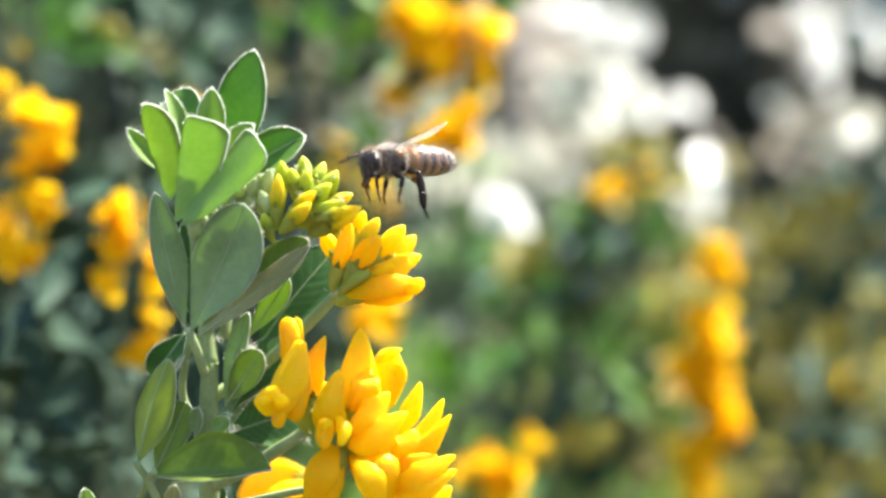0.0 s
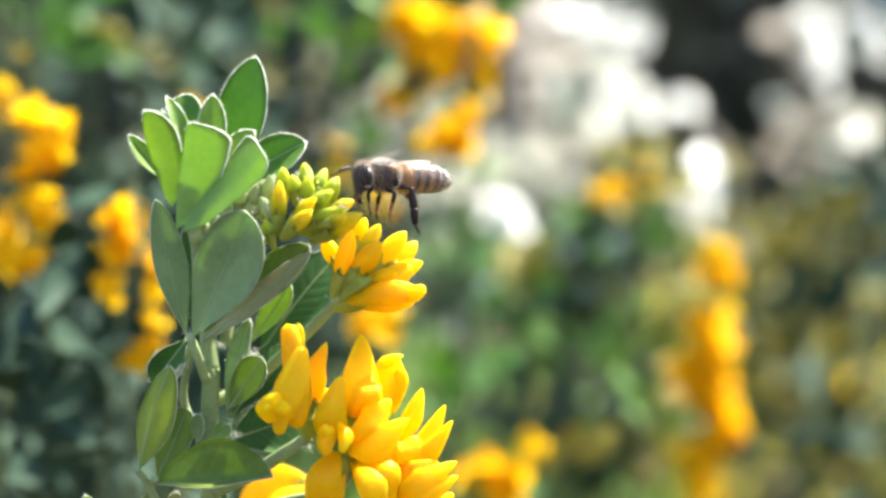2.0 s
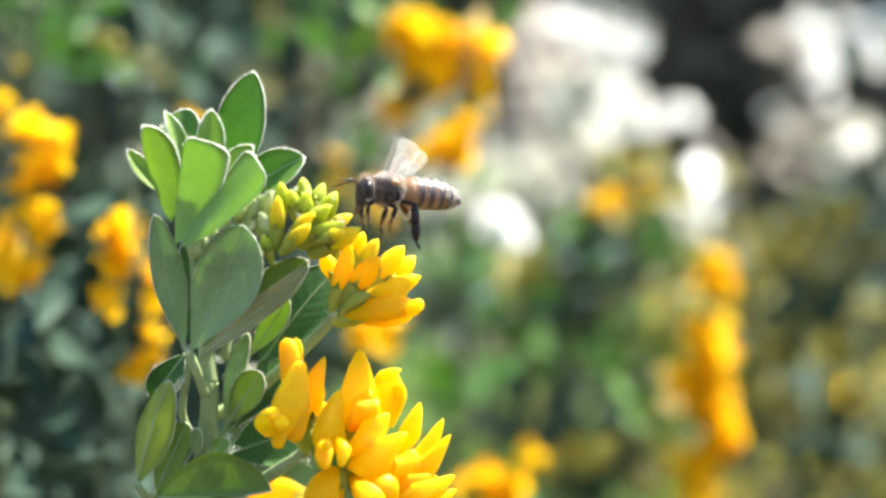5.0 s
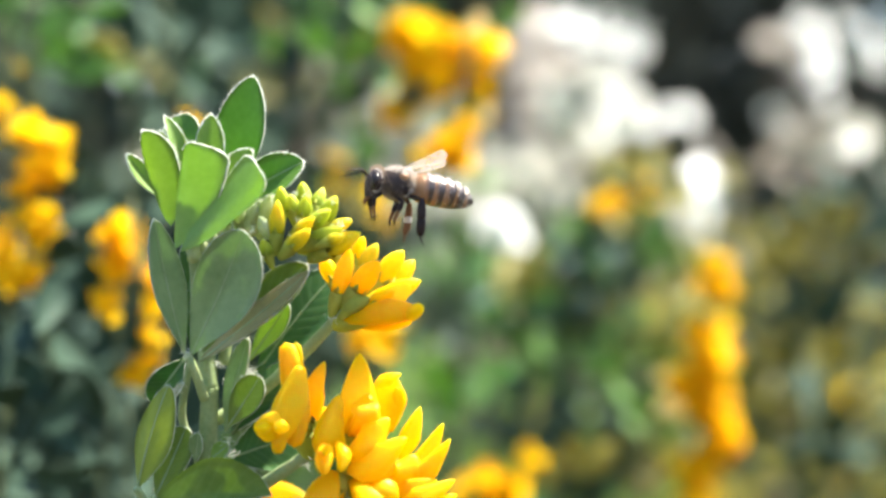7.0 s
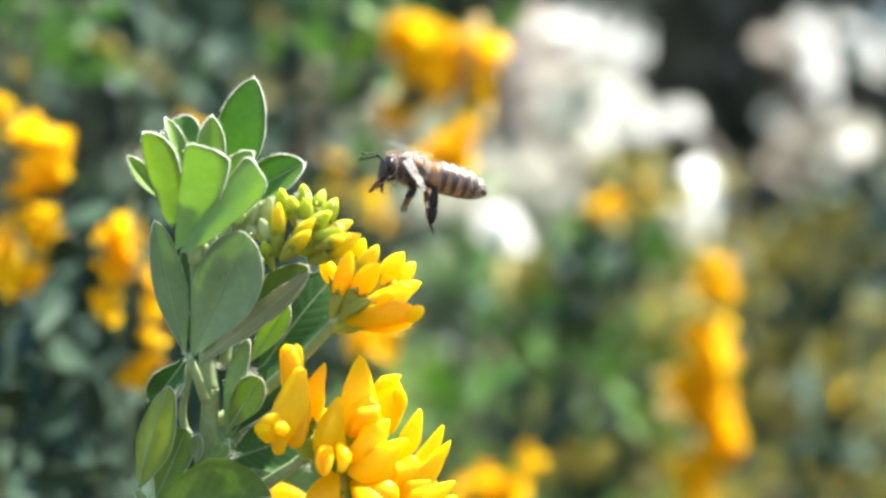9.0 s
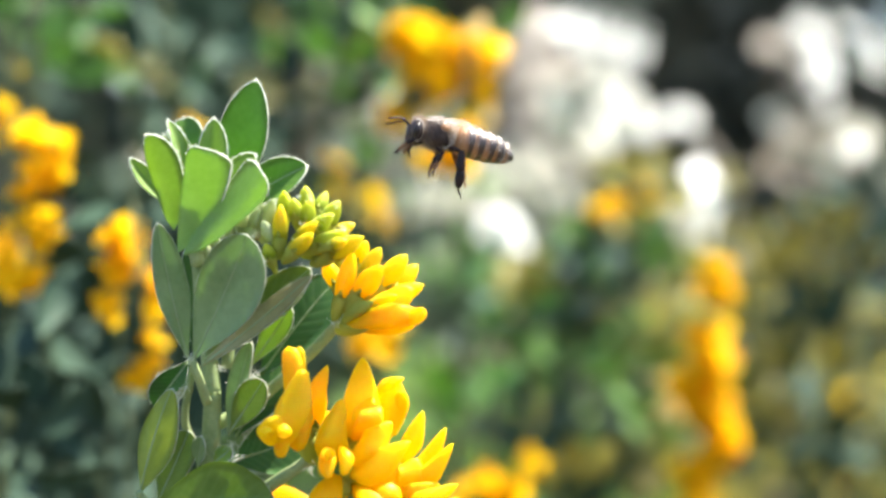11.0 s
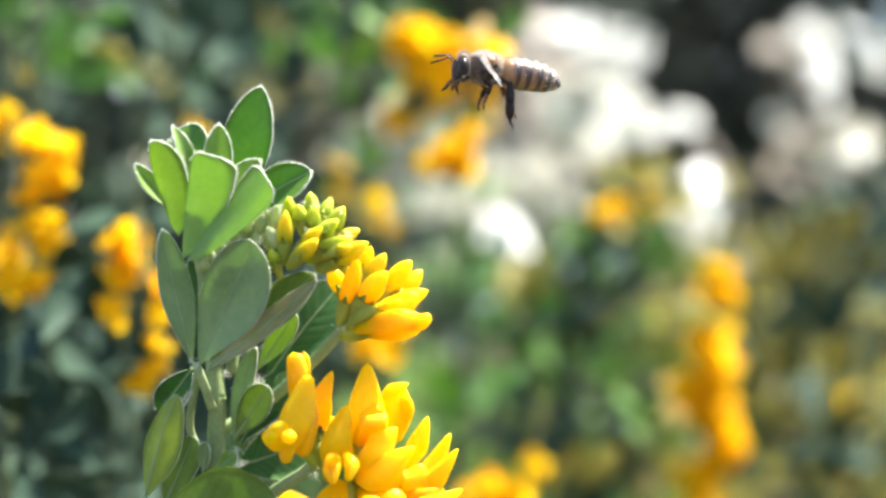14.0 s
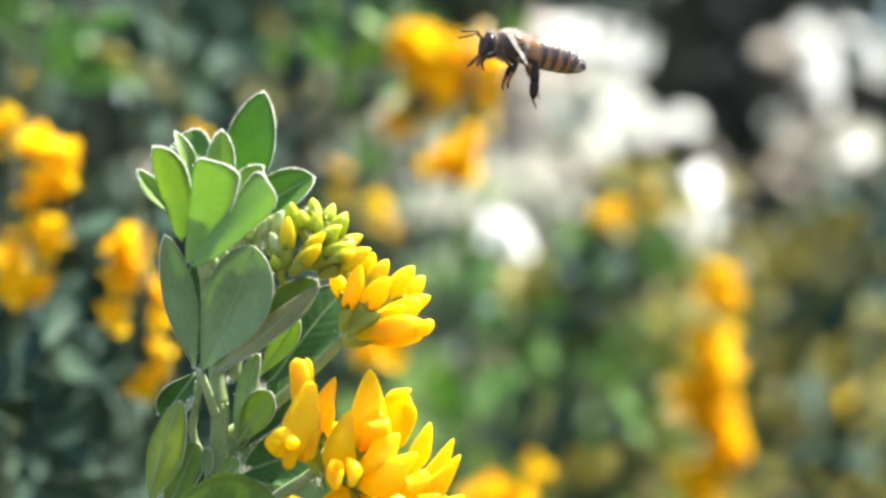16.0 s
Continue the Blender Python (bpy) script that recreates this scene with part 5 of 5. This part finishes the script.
# ---- the bee ----
SKIN = material("furry_skin", (0.018, 0.011, 0.012), (0.06, 0.038, 0.034), 0.45, 900, bump=0.6, coat=0.1, spec=0.25)
AMBER = material("amber_band", (0.20, 0.08, 0.03), (0.32, 0.14, 0.055), 0.4, 900, 0.15, bump=0.2)
TERGITE = material("banded_tergite", (0.7, 0.66, 0.62), (1, 1, 1), 0.36, 900, bump=0.5, coat=0.4, spec=0.5,
                   along=((0.0, (0.36, 0.19, 0.10)), (0.28, (0.28, 0.13, 0.06)), (0.37, (0.07, 0.035, 0.024)), (1.0, (0.03, 0.016, 0.014))))
TAWNY = material("tawny_tergite", (0.26, 0.125, 0.055), (0.40, 0.22, 0.11), 0.45, 900, bump=0.4, coat=0.2)
TERGITE_DARK = material("dark_tergite", (0.7, 0.66, 0.62), (1, 1, 1), 0.36, 900, bump=0.5, coat=0.4, spec=0.5,
                        along=((0.0, (0.30, 0.14, 0.045)), (0.15, (0.21, 0.08, 0.022)), (0.24, (0.05, 0.026, 0.02)), (1.0, (0.025, 0.014, 0.011))))
FUR = material("tawny_fur", (0.30, 0.21, 0.13), (0.55, 0.42, 0.28), 0.7, 900, 0.35, sheen=0.5)
DOWN = material("pale_down", (0.70, 0.64, 0.56), (0.9, 0.85, 0.78), 0.6, 900, 0.4)
FUR_GREY = material("grey_brown_fur", (0.10, 0.07, 0.062), (0.40, 0.31, 0.26), 0.6, 900, 0.3, sheen=0.5)
EYE = material("eye", (0.012, 0.009, 0.010), (0.03, 0.022, 0.022), 0.35, 1200, bump=0.3, coat=0.1)
LEG = material("leg", (0.010, 0.006, 0.006), (0.03, 0.017, 0.014), 0.35, 900, bump=0.2, spec=0.15)
TARSUS = material("tarsus", (0.11, 0.052, 0.024), (0.25, 0.12, 0.05), 0.4, 900, 0.25, bump=0.2)
# near-white colour that imitates a highlight on the dark shin
SHIN_GLINT = material("shin_glint", (0.62, 0.55, 0.46), (0.85, 0.8, 0.72), 0.35, 900, 0.3, bump=0.2)
wing_mat = bpy.data.materials.new("wing_film")
wing_mat.use_nodes = True
_n, _l = wing_mat.node_tree.nodes, wing_mat.node_tree.links
_tr, _mx, _pb = _n.new("ShaderNodeBsdfTransparent"), _n.new("ShaderNodeMixShader"), _n["Principled BSDF"]
_nz, _rp, _tc = _n.new("ShaderNodeTexNoise"), _n.new("ShaderNodeMapRange"), _n.new("ShaderNodeTexCoord")
_nz.inputs["Scale"].default_value = 500
_l.new(_tc.outputs["Object"], _nz.inputs["Vector"])
_rp.inputs[3].default_value, _rp.inputs[4].default_value = 0.13, 0.45
_l.new(_nz.outputs["Fac"], _rp.inputs[0])
_pb.inputs["Base Color"].default_value = (0.92, 0.88, 0.84, 1)
_pb.inputs["Roughness"].default_value = 0.3
_l.new(_rp.outputs[0], _mx.inputs[0])
_l.new(_tr.outputs[0], _mx.inputs[1])
_tl, _m2 = _n.new("ShaderNodeBsdfTranslucent"), _n.new("ShaderNodeMixShader")
_tl.inputs[0].default_value = (0.92, 0.88, 0.84, 1)
_m2.inputs[0].default_value = 0.3
_l.new(_pb.outputs[0], _m2.inputs[1])
_l.new(_tl.outputs[0], _m2.inputs[2])
_l.new(_m2.outputs[0], _mx.inputs[2])
_l.new(_mx.outputs[0], _n["Material Output"].inputs[0])
wing_clear = wing_mat.copy()
wing_clear.name = "clear_wing_film"
wing_clear.node_tree.nodes["Map Range"].inputs[3].default_value = 0.02
wing_clear.node_tree.nodes["Map Range"].inputs[4].default_value = 0.09
WING_VEIN = material("wing_vein", (0.12, 0.07, 0.04), (0.3, 0.2, 0.12), 0.5, 900)


def lump(line, radius, n=16, flat=1.0, wide=(0, 1, 0)):
    return tube(curve(line, 5), radius, n, flat, wide)


def egg(centre, r, n=14, m=10):
    """An egg-shaped body with half sizes r."""
    pts, faces, uv = [], [], []
    for i in range(m + 1):
        a = math.pi * i / m
        for k in range(n):
            t = 2 * math.pi * k / n
            pts.append((centre[0] - r[0] * math.cos(a), centre[1] + r[1] * math.sin(a) * math.cos(t), centre[2] + r[2] * math.sin(a) * math.sin(t)))
            uv.append(i / m)
    for i in range(m):
        for k in range(n):
            j = (k + 1) % n
            faces.append((i * n + k, i * n + j, (i + 1) * n + j, (i + 1) * n + k))
    return pts, faces, uv


def hairs(centre, r, count, length, seed, where=lambda d: True, slant=(0.5, 0, 0)):
    """Fine hairs that stand on an egg-shaped body."""
    rnd = random.Random(seed)
    pts, faces, uv = [], [], []
    while count:
        d = Vector((rnd.gauss(0, 1), rnd.gauss(0, 1), rnd.gauss(0, 1))).normalized()
        if not where(d):
            continue
        count -= 1
        c = Vector(centre) + Vector((d.x * r[0], d.y * r[1], d.z * r[2])) * 0.97
        o = (d + Vector(slant) * 0.6 + Vector((rnd.gauss(0, 0.25), rnd.gauss(0, 0.25), rnd.gauss(0, 0.25)))).normalized()
        s = o.orthogonal().normalized()
        s = Matrix.Rotation(rnd.uniform(0, 6.28), 3, o) @ s * 0.024
        h = length * rnd.uniform(0.5, 1.2)
        k = len(pts)
        pts += [c - s, c + s, c + o * h]
        faces.append((k, k + 1, k + 2))
        uv += [0, 0, 1]
    return pts, faces, uv


def wing_blade(length, width, sweep):
    """A wing along +x, broad along +y."""
    pts, faces, uv = [], [], []
    nu, nv = 14, 4
    for i in range(nu + 1):
        t = i / nu
        w = width * (0.16 + 0.84 * math.sin(math.pi * min(1, t * 1.02) ** 1.25) ** 0.7) if t < 0.97 else width * 0.12
        lead = -sweep * t * t
        for j in range(nv + 1):
            v = j / nv
            pts.append((length * t, lead + w * v - width * 0.1, 0.18 * math.sin(math.pi * t) * math.sin(3.1 * v)))
            uv.append(t)
    for i in range(nu):
        for j in range(nv):
            a = i * (nv + 1) + j
            faces.append((a, a + 1, a + nv + 2, a + nv + 1))
    return pts, faces, uv


def bee():
    b = thing("honey_bee", 0, 0, 0, "brown honey bee with amber-banded abdomen, hovering with legs hanging", "bee")
    # thorax and waist
    size = (2.2, 1.85, 1.8)
    th = part("thorax", egg((0, 0, 0.05), size), SKIN, b)
    part("fur", hairs((0, 0, 0.05), size, 3000, 0.36, 3), FUR_GREY, th, "short grey-brown fur")
    part("collar_fur", hairs((0, 0, 0.05), size, 1300, 0.55, 4, lambda d: d.x > 0.32 or d.x < -0.8 or d.z < -0.75 or d.z > 0.8), FUR, th, "tawny fur")
    # pale hair whose whiteness also stands for the light on the back
    part("back_fur", hairs((0, 0, 0.05), size, 1900, 0.45, 6, lambda d: d.z > 0.5 + 0.25 * abs(d.x) or (d.x > 0.45 and d.z > -0.5)), DOWN, th, "pale hairs on the back, doubling as its highlights")
    part("side_fur", joined(hairs((0.6, 0, 0.45), (1.3, 1.82, 0.95), 620, 0.42, 23, lambda d: abs(d.y) > 0.45), hairs((-1.2, 0, -0.4), (0.8, 1.7, 1.4), 420, 0.42, 24, lambda d: abs(d.y) > 0.3)), FUR, th, "tawny fur on the sides")
    part("waist", lump([(1.3, 0, -0.15), (1.8, 0, -0.2), (2.4, 0, -0.2)], lambda t: 1.25 - 0.25 * math.sin(math.pi * t)), SKIN, b)

    # abdomen in overlapping rings
    def girth(t):
        if t < 0.3:
            return 1.78 * math.sqrt(max(0.05, 1 - ((0.3 - t) / 0.36) ** 2))
        return max(0.12, 1.78 * max(0.0, 1 - ((t - 0.3) / 0.71) ** 2.9) ** 0.72)
    core = [(1.6, 0, -0.2), (3.6, 0, -0.25), (6.2, 0, -0.55), (8.7, 0, -1.12)]
    ab = part("abdomen", tube(curve(core, 6), lambda t: girth(t) * 0.97, 18, 0.94, (0, 1, 0)), AMBER, b)
    spine = curve(core, 60)
    cuts = [0.0, 0.19, 0.35, 0.51, 0.67, 0.83, 1.0]
    for i in range(6):
        lo, hi = cuts[i], min(1.0, cuts[i + 1] + 0.02)
        line = [spine[int(round((lo + (hi - lo) * k / 8) * (len(spine) - 1)))] for k in range(9)]
        pts, faces, uv = tube(line, lambda t, lo=lo, hi=hi: girth(lo + (hi - lo) * t) + 0.01 + 0.05 * t + 0.07 * math.sin(math.pi * min(1, t * 1.1)), 24, 0.95, (0, 1, 0))
        # the dark bands are broad on the back and narrow towards the belly
        uv = [max(0.0, t - 0.14 * (1 - math.sin(6.2832 * (k % 24) / 24)) + 0.05 * math.sin(3 * 6.2832 * (k % 24) / 24)) for k, t in enumerate(uv)]
        part("ring", (pts, faces, uv), TAWNY if i == 0 else TERGITE if i < 4 else TERGITE_DARK, ab)
    part("fur", hairs((2.6, 0, -0.15), (1.0, 1.65, 1.65), 700, 0.45, 8, lambda d: d.x > -0.6), FUR, ab, "pale tawny hairs")
    bands = [(3.2, 1.74, -0.25), (4.3, 1.78, -0.34), (5.45, 1.72, -0.46), (6.55, 1.55, -0.61), (7.5, 1.22, -0.82)]
    # felt bands, made whiter and denser on top to imitate highlights and sheen
    part("pale_bands", joined(*[hairs((x, 0, z), (0.62, g + 0.09, g * 0.95 + 0.10), 620, 0.34, 9 + k, lambda d: abs(d.x) < 0.5 and d.z > 0.42, (1.7, 0, 0)) for k, (x, g, z) in enumerate(bands)]), DOWN, ab, "bands of pale felted hair that also stand for highlights")
    part("bloom", joined(*[hairs((x, 0, z), (0.75, g + 0.09, g * 0.95 + 0.10), 260, 0.36, 30 + k, lambda d: abs(d.x) < 0.85 and d.z > -0.8, (1.9, 0, 0)) for k, (x, g, z) in enumerate(bands)]), DOWN, ab, "thin pale hairs that imitate a whitish sheen on the rings")
    for s in (-1, 1):
        part("wing_base", egg((0.35, s * 1.62, 0.75), (0.55, 0.3, 0.4)), TAWNY, th, "tan plate at the root of the wing")
        part("side_plate", egg((0.7, s * 1.62, -0.7), (0.36, 0.2, 0.55)), LEG, th, "bare dark plate on the flank")
        part("plate_fringe", hairs((0.7, s * 1.62, -0.7), (0.46, 0.22, 0.68), 80, 0.22, 40 + s, lambda d: abs(d.y) < 0.4 and d.x > -0.3, (0.4, 0, 0.2)), DOWN, th, "pale hairs round the plate")
    # head
    hd = part("head", egg((-2.5, 0, -0.15), (0.92, 1.65, 1.62)), SKIN, b)
    part("face", lump([(-2.9, 0, 0.3), (-3.15, 0, -0.9), (-3.15, 0, -2.1)], taper(1.05, 0.5), 12, 0.75), SKIN, hd)
    part("fur", hairs((-2.55, 0, -0.1), (1.0, 1.7, 1.75), 800, 0.36, 5, lambda d: True, (-0.2, 0, 0.2)), FUR_GREY, hd)
    part("cheek_fur", hairs((-2.2, 0, -0.1), (0.9, 1.72, 1.7), 220, 0.4, 21, lambda d: d.x > 0.3, (0.2, 0, -0.2)), FUR, hd, "tawny hairs behind the eye")
    part("face_fur", hairs((-3.05, 0, -0.7), (0.55, 0.8, 1.3), 420, 0.28, 22, lambda d: d.x < 0.3, (-0.3, 0, 0)), FUR_GREY, hd)
    part("crest", hairs((-2.45, 0, -0.1), (1.0, 1.5, 1.75), 240, 0.5, 15, lambda d: d.z > 0.7, (-0.1, 0, 0.5)), FUR, hd, "tawny hairs on top of the head")
    for s in (-1, 1):
        part("eye", lump([(-2.5, s * 1.2, 0.95), (-2.7, s * 1.62, 0.05), (-2.75, s * 1.25, -1.05)], belly(0.42, 0.5, 0.35, 0.4), 14, 0.75, (1, 0, 0)), EYE, hd, "large glossy dark eye")
        part("eye_rim", hairs((-2.62, s * 1.25, 0.0), (0.66, 0.3, 1.25), 300, 0.2, 12 + s, lambda d: abs(d.y) < 0.35 and d.x > -0.4, (0.1, 0, 0)), DOWN, hd, "pale hairs round the eye")
        part("antenna", tube(curve([(-3.3, s * 0.35, 0.35), (-4.1, s * 0.6, 0.95), (-4.35, s * 0.65, 0.92 - 0.15 * s), (-6.0, s * 1.0, 0.45 - 0.3 * s)], 6), lambda t: 0.085 + 0.025 * t, 6), LEG, hd, "jointed dark antenna")
        part("mandible", tube(curve([(-3.1, s * 0.35, -1.8), (-3.5, s * 0.38, -2.4), (-3.45, s * 0.08, -2.75)], 4), taper(0.26, 0.1), 7), TARSUS, hd)
    part("tongue", tube(curve([(-3.1, 0, -1.9), (-3.0, 0, -2.7), (-2.7, 0, -3.1)], 4), taper(0.2, 0.08), 6), LEG, hd)

    def leg(points, widths, hind=False, pale=False):
        """Thigh, with the shin, the foot and the claw as pieces of it; it turns about its root."""
        a, k, t, e, z = [Vector(p) for p in points]
        fem = part("leg", tube(curve([a, k], 5), belly(widths[0], 0.5, 0.7, 0.6), 8, 0.75), LEG, b, hinge=a)
        m = TARSUS if pale else LEG
        up = k - (t - k).normalized() * 0.15
        part("shin", tube(curve([up, t], 8), belly(widths[1], 0.72, 0.5, 0.9) if hind else belly(widths[1], 0.6, 0.7, 0.7), 8, 0.5 if hind else 0.8, (1, 0, 0)), m, fem)
        if pale:
            # added sleeve: the sun's glint on the shin, done as pale colour
            part("shin_end", tube(curve([k.lerp(t, 0.6), t], 6), belly(widths[1] * 1.08, 0.6, 0.8, 0.9), 8, 0.55, (1, 0, 0)), SHIN_GLINT, fem, "end of the shin with a sun glint put into its colour")
        up = t - (e - t).normalized() * 0.2
        part("foot", tube(curve([up, e], 8), belly(widths[2], 0.35, 0.85, 0.55), 8, 0.5 if hind else 0.8, (1, 0, 0)), LEG if hind and not pale else TARSUS, fem)
        part("claw", tube(curve([e, (e + z) / 2 + Vector((0.05, 0, 0)), z], 4), taper(0.15, 0.07), 6), TARSUS if pale else LEG, fem)
        rnd = random.Random(7)
        tufts = []
        for q in range(40):
            c = k.lerp(t, 0.1 + 0.9 * q / 40) if q % 2 else t.lerp(e, q / 40)
            w = 1 if q % 4 < 2 else -1
            tufts.append(([c + Vector((0.03, 0, 0)), c - Vector((0.03, 0, 0.03)), c + Vector(((widths[1] + 0.18) * w, rnd.uniform(-0.2, 0.2), -0.25))], [(0, 1, 2)], [0, 0, 1]))
        part("bristles", joined(*tufts), FUR, fem)
        return fem

    legs = {}
    for s in (-1, 1):
        legs["fore", s] = leg([(-1.8, s * 0.8, -1.3), (-2.6, s * 1.2, -1.9), (-2.6, s * 1.2, -3.0), (-2.4, s * 1.1, -3.9), (-2.3, s * 1.1, -4.4)], (0.26, 0.24, 0.17))
        legs["middle", s] = leg([(-0.2, s * 1.0, -1.5), (0.5, s * 1.7, -2.0), (0.1, s * 1.7, -3.2), (-0.2, s * 1.6, -4.2), (-0.05, s * 1.5, -4.8)], (0.3, 0.3, 0.22))
    legs["hind", -1] = leg([(0.9, -1.0, -1.2), (2.6, -1.8, -1.5), (2.8, -1.9, -3.9), (2.85, -1.9, -5.7), (3.4, -1.9, -6.7)], (0.36, 0.55, 0.56), True)
    legs["hind", 1] = leg([(0.9, 1.0, -1.2), (2.0, 1.7, -1.8), (2.5, 1.9, -4.0), (2.5, 1.9, -5.4), (2.6, 1.9, -6.2)], (0.34, 0.44, 0.42), True, True)
    wings = []
    for s in (-1, 1):
        h = Vector((-0.3, s * 1.1, 1.35))
        w = part("forewing", wing_blade(7.6, 2.9, 0.3), wing_mat if s < 0 else wing_clear, b, "clear veined wing", hinge=(0, 0, 0))
        w.location = h * MM
        ORIGIN[w] = Vector((0, 0, 0))
        part("hindwing", [[(p[0] * 0.68, p[1] * 0.7 + 2.0, p[2] - 0.05) for p in wing_blade(7.6, 2.6, -0.5)[0]], *wing_blade(7.6, 2.6, 0)[1:]], wing_mat if s < 0 else wing_clear, w)
        part("vein", joined(tube(curve([(0, -0.1, 0.03), (4, -0.3, 0.1), (7.2, -0.2, 0.04)], 6), taper(0.04, 0.02), 5),
                            tube(curve([(0, 0.1, 0.05), (4, 0.9, 0.2), (6.6, 1.2, 0.1)], 6), taper(0.04, 0.02), 5),
                            tube(curve([(3.0, 0.6, 0.17), (4.2, 1.7, 0.2), (6.0, 2.0, 0.15)], 6), taper(0.04, 0.03), 5)), WING_VEIN, w)
        wings.append((w, h))
    return b, wings, legs


BEE, WINGS, LEGS = bee()


def wing_pose(hinge, span, chord):
    x = Vector(span).normalized()
    y = Vector(chord) - x * x.dot(Vector(chord))
    y.normalize()
    z = x.cross(y)
    m = Matrix((x, y, z)).transposed().to_4x4()
    return Matrix.Translation(Vector(hinge) * MM) @ m


def motions():
    walk(BEE, [
        (0.0, stand(-5.93, -4.00, 809.79, 0, -5.0, 33.0)),
        (0.5, stand(-6.34, -4.00, 809.75, 0, -4.8, 33.0)),
        (1.0, stand(-6.57, -4.00, 809.42, 0, -4.0, 32.8)),
        (1.5, stand(-6.75, -4.00, 809.19, 0, -3.0, 31.8)),
        (2.0, stand(-6.80, -4.00, 808.86, 0, -2.0, 30.5)),
        (2.5, stand(-6.76, -4.00, 808.62, 0, -1.0, 29.5)),
        (3.0, stand(-6.69, -4.00, 808.53, 0, -0.5, 28.2)),
        (3.5, stand(-6.58, -4.00, 808.55, 0, -1.0, 26.8)),
        (4.0, stand(-6.41, -4.00, 808.50, 0, 0.2, 22.8)),
        (6.5, stand(-5.32, -4.00, 809.97, 0, 4.2, 16.0)),
        (7.0, stand(-4.91, -4.00, 810.12, 0, 6.8, 11.0)),
        (7.5, stand(-4.57, -4.00, 810.32, 0, 7.2, 8.5)),
        (8.0, stand(-4.17, -4.00, 810.62, 0, 8.0, 7.5)),
        (8.5, stand(-3.81, -4.00, 811.10, 0, 9.2, 7.8)),
        (9.0, stand(-3.37, -4.00, 811.78, 0, 10.2, 8.2)),
        (11.5, stand(0.22, -4.00, 817.49, 0, 10.0, 9.0)),
        (12.0, stand(1.10, -4.00, 819.05, 0, 9.0, 9.5)),
        (12.5, stand(1.90, -4.00, 820.45, 0, 7.8, 9.2)),
        (13.0, stand(2.69, -4.00, 821.78, 0, 6.2, 9.0)),
        (13.5, stand(3.34, -4.00, 822.93, 0, 5.0, 9.2)),
        (14.0, stand(4.00, -4.00, 824.07, 0, 4.5, 9.5)),
        (14.5, stand(4.70, -4.00, 825.06, 0, 5.2, 9.0)),
        (15.0, stand(5.43, -4.00, 826.03, 0, 6.8, 8.0)),
        (15.5, stand(6.02, -4.00, 826.73, 0, 7.8, 7.8)),
        (16.0, stand(6.68, -4.00, 827.17, 0, 8.0, 9.0)),
    ])
    # strokes of the near wing and of the far wing: way of the tip, and of the hind edge
    near = {"up": ((-0.04, -0.84, 0.54), (0.75, 0.4, -0.2)), "rise": ((0.5, -0.8, 0.33), (0.8, 0.5, 0.0)),
            "mid": ((0.1, -0.99, 0.0), (0.99, 0.1, 0.0)), "down": ((-0.2, -0.95, -0.2), (0.6, 0.05, -0.75)), "low": ((0.86, -0.5, -0.12), (0.1, 0.1, -0.99))}
    far = {"up": ((0.45, 0.62, 0.62), (0.8, -0.1, -0.5)), "thin": ((0.5, 0.6, 0.55), (0.35, -0.8, 0.3)), "mid": ((0.3, 0.93, 0.1), (0.8, -0.5, 0.3)),
           "down": ((-0.08, 0.92, -0.38), (0.9, -0.1, -0.35)), "fore": ((-0.22, 0.92, 0.27), (0.85, 0.3, 0.1)), "streak": ((0.80, 0.36, 0.50), (0.5, 0.65, -0.4))}
    beats = [(0.0, "rise", "streak"), (0.5, "low", "fore"), (1.0, "low", "fore"), (1.5, "low", "mid"), (2.0, "mid", "mid"), (2.5, "up", "mid"), (3.0, "mid", "fore"),
             (3.5, "up", "mid"), (4.0, "up", "thin"), (4.5, "mid", "mid"), (5.0, "up", "up"), (5.5, "mid", "mid"), (6.0, "rise", "up"),
             (6.5, "rise", "mid"), (7.0, "rise", "mid"), (7.5, "mid", "mid"), (8.0, "mid", "mid"), (8.5, "down", "fore"), (9.0, "down", "fore"), (9.5, "mid", "mid"),
             (10.0, "up", "up"), (10.5, "mid", "mid"), (11.0, "mid", "mid"), (11.5, "down", "mid"), (12.0, "down", "mid"), (12.5, "rise", "mid"), (13.0, "mid", "mid"),
             (13.5, "down", "mid"), (14.0, "down", "mid"), (14.5, "rise", "mid"), (15.0, "rise", "mid"), (15.5, "mid", "mid"), (16.0, "down", "mid")]
    for side, ((w, h), ways) in enumerate(zip(WINGS, (near, far))):
        rows = []
        for i, beat in enumerate(beats):
            now = beat[1 + side]
            rows.append((beat[0], wing_pose(h, *ways[now])))
            if i < len(beats) - 1:
                other = "up" if now in ("down", "mid", "low") else "down"
                for dt, st in ((0.1, "mid"), (0.2, other), (0.3, "mid"), (0.4, "mid")):
                    rows.append((beat[0] + dt, wing_pose(h, *ways[st])))
        walk(w, rows)
    # the forelegs reach out as the bee backs away; the far hind leg swings forward for a while
    swings = {"fore": [(0.0, 0), (7.5, 0), (8.5, 30), (9.5, 48), (16.0, 52)], "hind": [(0.0, -46), (4.0, -40), (5.5, -12), (6.5, 10), (8.0, 10), (8.7, -4), (9.5, -11), (11.2, -22), (16.0, -22)]}
    for key in (("fore", -1), ("fore", 1), ("hind", 1)):
        root = LEGS[key].location.copy()
        walk(LEGS[key], [(t, Matrix.Translation(root) @ pose(0, 0, 0, 0, turn, 0)) for t, turn in swings[key[0]]])


motions()
